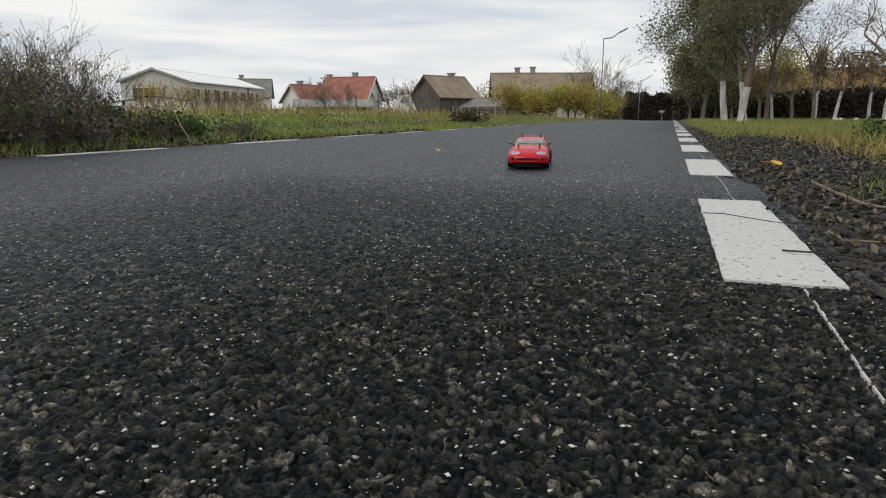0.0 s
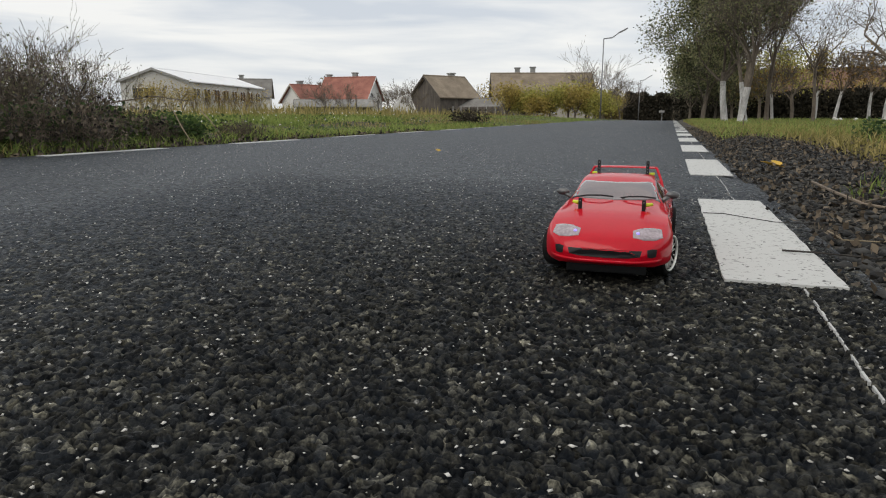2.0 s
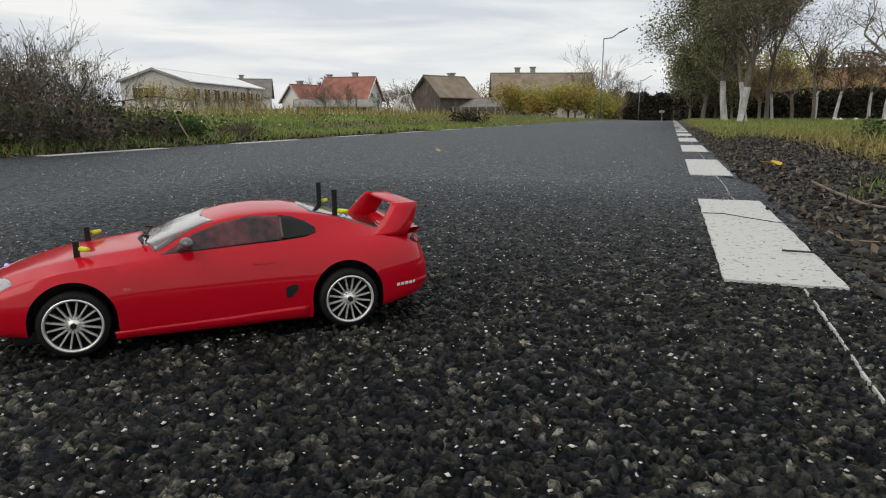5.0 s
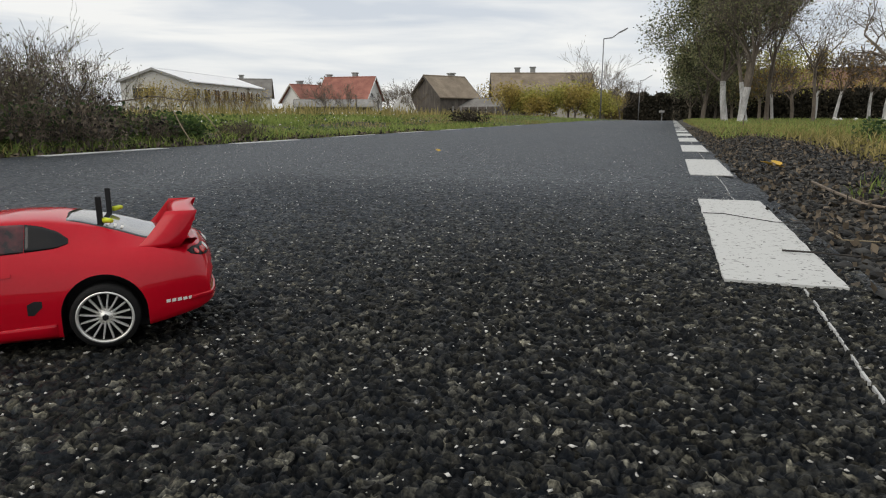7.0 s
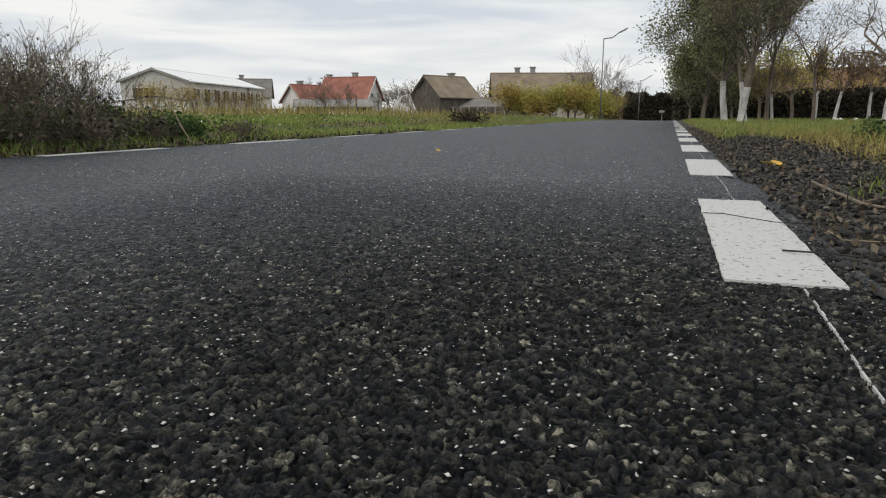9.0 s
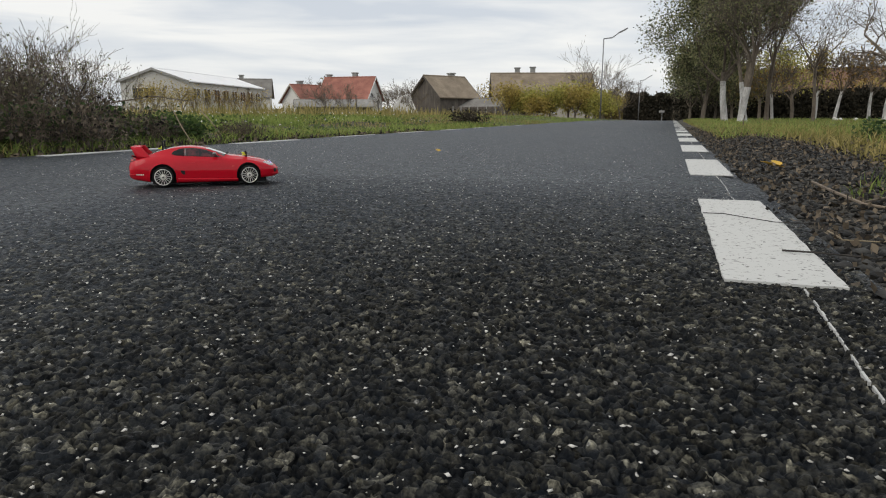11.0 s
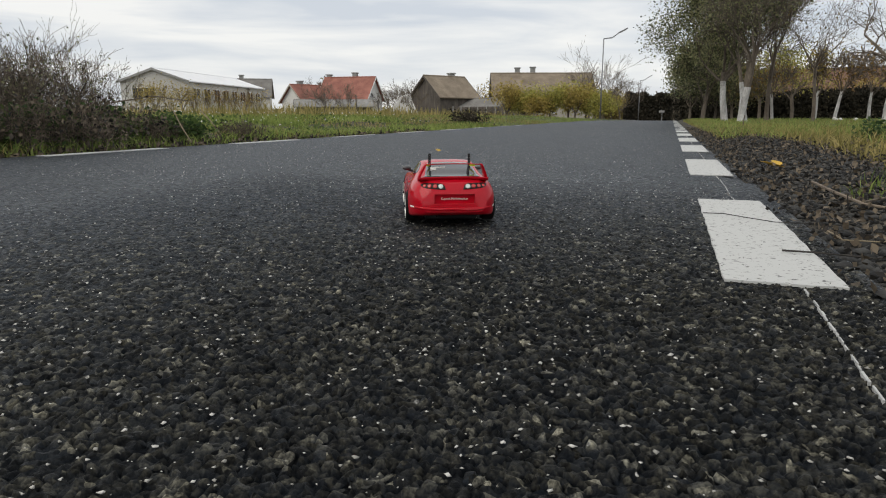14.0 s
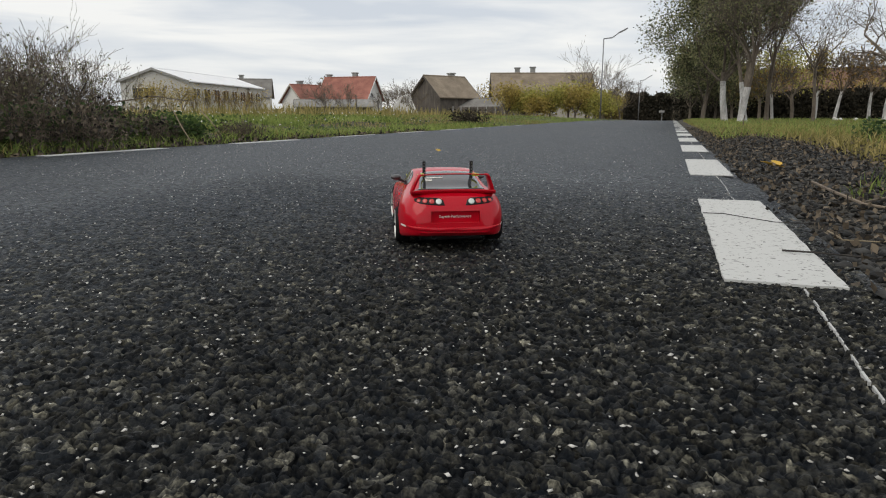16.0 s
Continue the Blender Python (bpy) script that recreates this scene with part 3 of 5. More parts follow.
def patch(bvh, upper, lower, way, n=14, m=6, off=0.0002, thick=0.0002):
    """A thin curved panel laid on the body: rows between two edge lines, dropped onto the shell along way ('x', '-x', 'y', '-y', '-z')."""
    def along(line, t):
        ts = np.linspace(0, 1, len(line))
        return [float(np.interp(t, ts, [p[k] for p in line])) for k in (0, 1)]
    far = {"x": lambda a, b: ((-1, a, b), (1, 0, 0)), "-x": lambda a, b: ((1, a, b), (-1, 0, 0)), "y": lambda a, b: ((a, -1, b), (0, 1, 0)),
           "-y": lambda a, b: ((a, 1, b), (0, -1, 0)), "-z": lambda a, b: ((a, b, 1), (0, 0, -1))}[way]
    bm = bmesh.new()
    grid, back = [], []
    for j in range(m + 1):
        row, brow = [], []
        for i in range(n + 1):
            u, w = along(upper, i / n), along(lower, i / n)
            t = j / m
            o, d = far(u[0] + (w[0] - u[0]) * t, u[1] + (w[1] - u[1]) * t)
            p, nm, _, _ = bvh.ray_cast(Vector(o), Vector(d))
            if p is None:
                p, nm, _, _ = bvh.find_nearest(Vector(o) + Vector(d) * 0.8)
            if nm.dot(Vector(d)) > 0:
                nm = -nm
            row.append(bm.verts.new(p + nm * (off + thick)))
            brow.append(bm.verts.new(p + nm * (off - 0.0012)))
        grid.append(row)
        back.append(brow)
    for j in range(m):
        for i in range(n):
            bm.faces.new((grid[j][i], grid[j][i + 1], grid[j + 1][i + 1], grid[j + 1][i]))
    edge = [grid[0][i] for i in range(n + 1)] + [grid[j][n] for j in range(1, m + 1)] + [grid[m][i] for i in range(n - 1, -1, -1)] + [grid[j][0] for j in range(m - 1, 0, -1)]
    bedge = [back[0][i] for i in range(n + 1)] + [back[j][n] for j in range(1, m + 1)] + [back[m][i] for i in range(n - 1, -1, -1)] + [back[j][0] for j in range(m - 1, 0, -1)]
    for i in range(len(edge)):
        k = (i + 1) % len(edge)
        bm.faces.new((edge[i], edge[k], bedge[k], bedge[i]))
    loose = [v for v in bm.verts if not v.link_faces]
    bmesh.ops.delete(bm, geom=loose, context="VERTS")
    bmesh.ops.recalc_face_normals(bm, faces=bm.faces)
    return bm


def disc_on(bvh, x, z, r, way="y", off=0.0018, sq=1.0, n=16):
    """A small lens, a shallow dome on the tail or nose."""
    s = 1 if way == "y" else -1
    p, nm, _, _ = bvh.ray_cast(Vector((x, -s, z)), Vector((0, s, 0)))
    bm = bmesh.new()
    q = nm.to_track_quat("Z", "Y").to_matrix().to_4x4()
    bmesh.ops.create_uvsphere(bm, u_segments=n, v_segments=8, radius=r, matrix=Matrix.Translation(p + nm * off * 0.3) @ q @ Matrix.Diagonal((1, sq, 0.28, 1)))
    return bm


def lathe(bm, profile, seg=40, axis="X"):
    rings = []
    for k in range(seg):
        t = 2 * math.pi * k / seg
        rings.append([bm.verts.new((x, r * math.cos(t), r * math.sin(t))) for x, r in profile])
    for k in range(seg):
        a, b = rings[k], rings[(k + 1) % seg]
        for i in range(len(profile) - 1):
            bm.faces.new((a[i], a[i + 1], b[i + 1], b[i]))


def make_wheel(car, x, y, side):
    bm = bmesh.new()
    R, hw = 0.0298, 0.0122
    lathe(bm, [(-hw, 0.0230), (-hw - 0.0006, 0.0262), (-hw + 0.001, R - 0.0012), (-hw + 0.003, R), (hw - 0.003, R), (hw - 0.001, R - 0.0012), (hw + 0.0006, 0.0262), (hw, 0.0230), (-hw, 0.0230)], 48)
    bmesh.ops.recalc_face_normals(bm, faces=bm.faces)
    w = part("wheel", bm, RUBBER, car, "black rubber drift tyre", True)
    bm = bmesh.new()
    f = hw * side
    lathe(bm, [(f * 0.98, 0.0246), (f * 1.06, 0.0246), (f * 1.06, 0.0228), (f * 0.80, 0.0220), (f * 0.80, 0.0233), (f * 0.98, 0.0246)], 48)
    bmesh.ops.recalc_face_normals(bm, faces=bm.faces)
    part("rim", bm, CHROME, w, "polished chrome rim", True)
    bm = bmesh.new()
    lathe(bm, [(f * 0.95, 0.0), (f * 0.95, 0.0035), (f * 0.80, 0.0045), (f * 0.72, 0.0078), (f * 0.35, 0.0085), (f * 0.35, 0.0)], 24)
    bmesh.ops.remove_doubles(bm, verts=bm.verts, dist=1e-6)
    bmesh.ops.recalc_face_normals(bm, faces=bm.faces)
    part("hub", bm, CHROME, w, "chrome hub with wheel nut", True)
    bm = bmesh.new()
    lathe(bm, [(f * 0.97, 0.0), (f * 1.2, 0.0), (f * 1.2, 0.0026), (f * 0.9, 0.003)], 6)
    bmesh.ops.remove_doubles(bm, verts=bm.verts, dist=1e-6)
    part("wheel_nut", bm, BLACK, w, "dark wheel nut")
    bm = bmesh.new()
    lathe(bm, [(f * 0.05, 0.0), (f * 0.05, 0.021), (0, 0.021), (0, 0)], 24)
    part("brake_disc", bm, RUBBER, w)
    bm = bmesh.new()
    lathe(bm, [(f * 0.84, 0.0215), (f * 0.02, 0.0211), (-f * 0.9, 0.0211), (-f * 0.9, 0.0229), (f * 0.84, 0.0229), (f * 0.84, 0.0215)], 32)
    bmesh.ops.recalc_face_normals(bm, faces=bm.faces)
    part("barrel", bm, RUBBER, w, "dark inner rim barrel", True)
    bm = bmesh.new()
    box(bm, *sorted((f * 0.55, f * 0.84)), -0.0008, 0.0008, 0.0060, 0.0230, bevel=0.00025)
    sp = part("spoke", bm, CHROME, w)
    for k in range(1, 16):
        o = new("spoke", sp.data)
        o.parent = w
        o.matrix_basis = pose(0, 0, 0, 360 / 16 * k)
    w.location = (x, y, R)
    return w


def text_on(name, words, size, m, material, parent):
    cu = bpy.data.curves.new(name, "FONT")
    cu.body, cu.size, cu.align_x, cu.align_y, cu.extrude = words, size, "CENTER", "CENTER", 0.0002
    ob = new(name, cu)
    me = bpy.data.meshes.new_from_object(ob.evaluated_get(bpy.context.evaluated_depsgraph_get()))
    bpy.data.objects.remove(ob)
    me.materials.clear()
    me.materials.append(material)
    ob = new(name, me)
    ob.parent, ob.matrix_basis = parent, m
    return ob


def toy_car():
    car = thing("toy_car", pose(0, 0, 0), "glossy red radio-controlled drift sports car with rear wing", "toy car")
    bm = car_body_mesh()
    bvh = BVHTree.FromBMesh(bm)
    cb = bmesh.new()
    for sx in (-1, 1):
        for y, z, r in ((0.1205, 0.0325, 0.0362), (-0.1285, 0.0325, 0.0365)):
            ring = [(y + r * math.cos(math.pi * k / 24), z + r * math.sin(math.pi * k / 24)) for k in range(25)] + [(y - r, -0.02), (y + r, -0.02)]
            inner = [cb.verts.new((sx * 0.052, a, b)) for a, b in ring]
            outer = [cb.verts.new((sx * 0.125, a, b)) for a, b in ring]
            cb.faces.new(inner)
            cb.faces.new(outer)
            for k in range(len(ring)):
                j = (k + 1) % len(ring)
                cb.faces.new((inner[k], inner[j], outer[j], outer[k]))
    for f in cb.faces:
        f.material_index = 1
    tail = bvh.ray_cast(Vector((0, -1, 0.0553)), Vector((0, 1, 0)))[0].y
    box(cb, -0.039, 0.039, -0.26, tail + 0.0035, 0.0455, 0.0645)
    bmesh.ops.recalc_face_normals(cb, faces=cb.faces)
    body = new("body", cut(bm, cb, [RED, BLACK]))
    body.data.shade_smooth()
    body.data.set_sharp_from_angle(angle=radians(42))
    body.parent = car
    body["label"] = "glossy red polycarbonate sports car shell"
    # glass
    part("windscreen", patch(bvh, [(-0.05, -0.004), (-0.03, 0.003), (0, 0.006), (0.03, 0.003), (0.05, -0.004)], [(-0.065, 0.050), (-0.04, 0.062), (0, 0.066), (0.04, 0.062), (0.065, 0.050)], "-z", 24, 14), CAR_GLASS, body, "clear windscreen reflecting the sky", True)
    part("rear_window", patch(bvh, [(-0.044, -0.098), (0, -0.094), (0.044, -0.098)], [(-0.055, -0.178), (0, -0.183), (0.055, -0.178)], "-z", 20, 14), REAR_GLASS, body, "dark rear window", True)
    for way in ("x", "-x"):
        part("side_window", patch(bvh, [(0.038, 0.0885), (0.016, 0.1010), (-0.008, 0.1100), (-0.036, 0.1148), (-0.0655, 0.1145)], [(0.046, 0.0855), (0.018, 0.0868), (-0.008, 0.0880), (-0.036, 0.0895), (-0.0655, 0.0910)], way, 20, 8), SIDE_GLASS, body, "clear side window with red inside", True)
        part("quarter_window", patch(bvh, [(-0.066, 0.1145), (-0.078, 0.1125), (-0.092, 0.1072), (-0.101, 0.1005)], [(-0.066, 0.0911), (-0.078, 0.0920), (-0.091, 0.0932), (-0.101, 0.0965)], way, 10, 6), QUARTER, body, "black quarter window", True)
        s = -1 if way == "x" else 1
        part("door_handle", patch(bvh, [(-0.036, 0.0735), (-0.045, 0.0742), (-0.056, 0.0738)], [(-0.036, 0.0712), (-0.045, 0.0705), (-0.056, 0.0712)], way, 8, 3, off=0.001), RED_TRIM, body)
        part("side_intake", patch(bvh, [(-0.066, 0.046), (-0.072, 0.049), (-0.078, 0.0485)], [(-0.066, 0.036), (-0.071, 0.036), (-0.078, 0.043)], way, 6, 5), BLACK, body, "black side intake")
        part("side_skirt", patch(bvh, [(0.088, 0.020), (0.0, 0.022), (-0.088, 0.026)], [(0.088, 0.011), (0.0, 0.011), (-0.088, 0.012)], way, 16, 4, off=0.0005), RED, body, "", True)
        part("side_marker", patch(bvh, [(0.078, 0.060), (0.072, 0.060)], [(0.078, 0.057), (0.072, 0.057)], way, 3, 2), LAMP_RED, body, "small orange side marker")
        # sponsor script at the tail corner, drawn as plain bars
        for k in range(5):
            y0 = -0.181 - k * 0.005
            part("sticker_bar", patch(bvh, [(y0, 0.0395), (y0 - 0.0036, 0.0397)], [(y0, 0.0365), (y0 - 0.0036, 0.0367)], way, 2, 2), STICKER, body)
        # headlight
        part("headlight", patch(bvh, [(s * 0.033, 0.186), (s * 0.047, 0.174), (s * 0.059, 0.168), (s * 0.068, 0.166)], [(s * 0.034, 0.200), (s * 0.048, 0.198), (s * 0.061, 0.192), (s * 0.070, 0.182)], "-z", 14, 8, off=0.0004), LENS, body, "clear headlight lens", True)
        led = bmesh.new()
        p, nm, _, _ = bvh.ray_cast(Vector((s * 0.0395, 0.190, 1)), Vector((0, 0, -1)))
        bmesh.ops.create_uvsphere(led, u_segments=12, v_segments=8, radius=0.0024, matrix=Matrix.Translation(p + Vector((0, 0.001, 0.0))))
        part("led", led, LED, body, "lit violet headlight bulb", True)
        part("fog_light", patch(bvh, [(s * 0.052, 0.0465), (s * 0.058, 0.0475), (s * 0.064, 0.0465)], [(s * 0.053, 0.0375), (s * 0.058, 0.036), (s * 0.063, 0.0375)], "-y", 6, 5), BLACK, body, "dark fog lamp recess")
        # rear lamp cluster: black surround with four round lamps
        part("lamp_surround", patch(bvh, [(s * 0.0195, 0.0815), (s * 0.026, 0.0843), (s * 0.04, 0.0849), (s * 0.056, 0.0849), (s * 0.0635, 0.0825)], [(s * 0.0165, 0.0732), (s * 0.026, 0.0732), (s * 0.04, 0.0742), (s * 0.056, 0.0756), (s * 0.0638, 0.0790)], "y", 12, 5), BLACK, body, "black tail lamp surround", True)
        for x, r, mt in ((0.0262, 0.0050, LAMP_WHITE), (0.0372, 0.0044, LAMP_RED), (0.0477, 0.0041, LAMP_RED), (0.0572, 0.0036, LAMP_RED)):
            part("tail_lamp", disc_on(bvh, s * x, 0.0790 + (x - 0.0265) * 0.035, r), mt, body, "round white reversing lamp" if mt is LAMP_WHITE else "round red tail lamp", True)
        # mirrors
        mb = bmesh.new()
        bmesh.ops.create_uvsphere(mb, u_segments=14, v_segments=10, radius=1, matrix=Matrix.Translation((s * 0.0810, 0.022, 0.0965)) @ pose(0, 0, 0, 0, 0, s * -12) @ Matrix.Diagonal((0.0105, 0.0062, 0.0056, 1)))
        tube(mb, (s * 0.066, 0.030, 0.088), (s * 0.078, 0.023, 0.0945), 0.003, 0.0035, 8)
        part("mirror", mb, MIRROR_GREY, body, "dark grey door mirror", True)
    # wing
    wb = bmesh.new()
    arc = []
    for i in range(21):
        t = -1 + i / 10
        arc.append((0.0535 * t, -0.200 + 0.004 * (1 - t * t), 0.1192 + 0.0012 * (1 - t * t)))
    prof = [(0.010, -0.0008), (0.004, 0.0010), (-0.006, 0.0008), (-0.0135, 0.0018), (-0.0135, 0.0008), (-0.005, -0.0006), (0.004, -0.0010)]
    rings = [[wb.verts.new((x, y + a, z + b)) for a, b in prof] for x, y, z in arc]
    for a, b in zip(rings, rings[1:]):
        for i in range(len(prof)):
            wb.faces.new((a[i], a[(i + 1) % len(prof)], b[(i + 1) % len(prof)], b[i]))
    bmesh.ops.recalc_face_normals(wb, faces=wb.faces)
    wing = part("wing", wb, RED_TRIM, car, "red rear wing", True)
    for s in (-1, 1):
        eb = bmesh.new()
        rows = []
        for t in np.linspace(0, 1, 9):
            z = 0.0875 + (0.1207 - 0.0875) * t
            x = s * (0.0665 - 0.0125 * t ** 1.4)
            ya, yb = -0.156 - 0.030 * t ** 0.8, -0.196 - 0.0185 * t ** 0.7
            rows.append([eb.verts.new(q) for q in ((x + s * 0.0018, ya, z), (x + s * 0.0026, (ya + yb) / 2, z), (x + s * 0.0014, yb, z), (x - s * 0.0014, yb, z), (x - s * 0.0024, (ya + yb) / 2, z), (x - s * 0.0016, ya, z))])
        for a, b in zip(rows, rows[1:]):
            for i in range(6):
                eb.faces.new((a[i], a[(i + 1) % 6], b[(i + 1) % 6], b[i]))
        eb.faces.new(rows[-1])
        eb.faces.new(rows[0][::-1])
        bmesh.ops.recalc_face_normals(eb, faces=eb.faces)
        part("end_plate", eb, RED_TRIM, wing, "", True)
    lb = bmesh.new()
    arc = [(0.067 * t, -0.196 + 0.006 * (1 - t * t), 0.0905 + 0.0012 * (1 - t * t)) for t in np.linspace(-1, 1, 17)]
    prof = [(0.008, 0.0), (-0.004, 0.004), (-0.016, 0.0052), (-0.017, 0.0035), (-0.012, -0.001), (0.006, -0.003)]
    rings = [[lb.verts.new((x, y + a, z + b)) for a, b in prof] for x, y, z in arc]
    for a, b in zip(rings, rings[1:]):
        for i in range(len(prof)):
            lb.faces.new((a[i], a[(i + 1) % len(prof)], b[(i + 1) % len(prof)], b[i]))
    bmesh.ops.recalc_face_normals(lb, faces=lb.faces)
    part("boot_lip", lb, RED_TRIM, wing, "", True)
    # nose openings
    part("grille", patch(bvh, [(-0.046, 0.0455), (-0.03, 0.0462), (0, 0.0466), (0.03, 0.0462), (0.046, 0.0455)], [(-0.044, 0.0385), (-0.03, 0.0362), (0, 0.0355), (0.03, 0.0362), (0.044, 0.0385)], "-y", 18, 5), BLACK, body, "black front grille opening")
    part("lower_lip", patch(bvh, [(-0.070, 0.0330), (0, 0.0325), (0.070, 0.0330)], [(-0.068, 0.0285), (0, 0.0275), (0.068, 0.0285)], "-y", 20, 2, off=0.001), RED_TRIM, body, "", True)
    part("bumper_ridge", patch(bvh, [(-0.076, 0.040), (-0.04, 0.0385), (0, 0.038), (0.04, 0.0385), (0.076, 0.040)], [(-0.076, 0.036), (-0.04, 0.0335), (0, 0.033), (0.04, 0.0335), (0.076, 0.036)], "y", 24, 3, off=0.0012), RED, body, "", True)
    p, nm, _, _ = bvh.ray_cast(Vector((0, -1, 0.0553)), Vector((0, 1, 0)))
    text_on("lettering", "Superb Performance", 0.0062, Matrix.Translation((0, p.y + 0.0030, 0.0553)) @ pose(0, 0, 0, 90, 0, 0), STICKER, body)
    for k, wd in enumerate((0.030, 0.012, 0.011)):
        part("window_sticker", patch(bvh, [(-0.040, -0.131 - k * 0.006), (-0.040 + wd, -0.131 - k * 0.006)], [(-0.040, -0.1332 - k * 0.006), (-0.040 + wd, -0.1332 - k * 0.006)], "-z", 4, 2, off=0.0012), STICKER, body, "row of small unreadable white lettering")
    # body posts with yellow clips, front and rear
    for s in (-1, 1):
        for y, x, z0, z1 in ((0.117, 0.043, 0.078, 0.0990), (-0.1265, 0.0406, 0.098, 0.1365)):
            pb = bmesh.new()
            box(pb, s * x - 0.0026, s * x + 0.0026, y - 0.0026, y + 0.0026, z0, z1, bevel=0.0008)
            post = part("body_post", pb, BLACK, car, "black plastic body post with holes")
            z = z1 - 0.0035
            while z > z0 + 0.013:
                hb = bmesh.new()
                tube(hb, (s * x, y - 0.00275, z), (s * x, y + 0.00275, z), 0.0009, 0.0009, 8)
                part("hole", hb, STEEL, post)
                z -= 0.0052
            nb = bmesh.new()
            zc = z0 + (0.0135 if y > 0 else 0.0155)
            tube(nb, (s * x + s * 0.002, y - 0.004, zc), (s * x + s * 0.011, y - 0.011, zc + 0.0005), 0.0028, 0.0022, 10)
            part("clip_grip", nb, NEON, post, "bright yellow rubber clip grip", True)
    for s in (-1, 1):
        wbm = bmesh.new()
        pts = [(s * 0.030 - 0.028, 0.060, 0.0955), (s * 0.030 - 0.01, 0.064, 0.0975), (s * 0.030 + 0.01, 0.062, 0.0965), (s * 0.030 + 0.032, 0.050, 0.0915)]
        for a, b in zip(pts, pts[1:]):
            tube(wbm, a, b, 0.0011, 0.0011, 6)
        part("wiper", wbm, BLACK, body, "black windscreen wiper")
    cbm = bmesh.new()
    box(cbm, -0.052, 0.052, -0.162, 0.175, 0.0065, 0.02, bevel=0.002)
    part("chassis", cbm, BLACK, car)
    xb = bmesh.new()
    lathe(xb, [(0.0, 0.0046), (0.022, 0.0046), (0.022, 0.0036), (0.0, 0.0036), (0.0, 0.0046)], 20)
    bmesh.ops.transform(xb, matrix=Matrix.Translation((-0.034, -0.197, 0.0225)) @ pose(0, 0, 0, 0, 0, -90), verts=xb.verts)
    part("exhaust", xb, BLACK, car, "round exhaust tip", True)
    wheels = [make_wheel(car, s * x, y, s) for x, y in ((0.0720, 0.1205), (0.0788, -0.1285)) for s in (-1, 1)]
    return car, wheels


CAR, WHEELS = toy_car()


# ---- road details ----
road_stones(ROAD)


def on_road(rng, n):
    y = 0.15 + 4.5 * rng.random(n) ** 1.6
    x = np.maximum(-3.1, -1.0 - 0.6 * y) + (0.25 - np.maximum(-3.1, -1.0 - 0.6 * y)) * rng.random(n)
    return np.stack([x, y, np.full(n, -0.0006)], 1)


tagged(chips("pale_chippings", 7000, on_road, (0.0008, 0.0031), PALE_STONE, ROAD, 0.45), "scattered pale stone chippings set in the asphalt", kind="stuff")


def chalk_line():
    """The thin dotted setting-out line along the middle of the dashes, in the gaps between them."""
    rng = random.Random(4)
    bm = bmesh.new()
    for k in range(-1, 5):
        y, end = 0.9126 + k * PERIOD + DASH + 0.02, 0.9126 + (k + 1) * PERIOD - 0.015
        while y < end:
            ln = rng.uniform(0.006, 0.03)
            if rng.random() < 0.85:
                w = rng.uniform(0.0007, 0.0013)
                x = 0.171 + 0.0025 * math.sin(y * 9) + rng.gauss(0, 0.0006)
                box(bm, x - w, x + w, y, y + ln, -0.003, 0.0007)
            y += ln + rng.uniform(0.002, 0.008)
    return part("chalk_line", bm, CHALK, ROAD, "thin dotted white setting-out line")


chalk_line()


def further(rng, n):
    y = 1.8 + 9 * rng.random(n) ** 1.5
    return np.stack([-3.1 + 3.35 * rng.random(n), y, np.full(n, -0.0008)], 1)


tagged(chips("far_chippings", 4000, further, (0.0010, 0.0034), PALE_STONE, ROAD, 0.5), "scattered pale stone chippings further along the lane", kind="stuff")


def twig(points, r, label, material=TWIG):
    bm = bmesh.new()
    pts = [Vector(p) for p in points]
    for k, (a, b) in enumerate(zip(pts, pts[1:])):
        tube(bm, a, b, r * (1 - 0.5 * k / len(pts)), r * (1 - 0.5 * (k + 1) / len(pts)), 6)
    return tagged(mesh_ob("twig", bm, material), label, "twig", "fallen twigs")


twig([(0.081, 1.519, 0.005), (0.121, 1.515, 0.006), (0.165, 1.468, 0.006), (0.209, 1.424, 0.006), (0.264, 1.421, 0.006), (0.34, 1.41, 0.02)], 0.0011, "thin dark bent twig lying across a white dash", TWIG_DARK)
twig([(0.180, 1.126, 0.005), (0.222, 1.119, 0.006), (0.273, 1.101, 0.007), (0.296, 1.088, 0.008), (0.36, 1.07, 0.02)], 0.0017, "short black stick lying on a white dash", TWIG_DARK)
twig([(0.390, 2.079, 0.03), (0.388, 1.777, 0.032), (0.399, 1.578, 0.03), (0.426, 1.533, 0.03), (0.47, 1.50, 0.04)], 0.0042, "brown dead branch lying in leaf litter", TWIG)
twig([(0.407, 1.619, 0.03), (0.479, 1.706, 0.034), (0.56, 1.76, 0.05)], 0.0030, "brown forked stick lying in leaf litter", TWIG)
twig([(0.274, 1.327, 0.012), (0.279, 1.26, 0.014), (0.283, 1.214, 0.012), (0.333, 1.196, 0.015), (0.40, 1.19, 0.03)], 0.0016, "pale bent twig lying on the gravel edge", TWIG_PALE)
twig([(0.372, 1.584, 0.012), (0.366, 1.58, 0.05)], 0.0016, "short dark stem standing in the gravel", TWIG_DARK)
twig([(-3.6, 4.1, 0.30), (-3.42, 4.0, 0.13), (-3.28, 3.93, 0.02)], 0.005, "pale broken stalk leaning on the verge", TWIG_PALE)


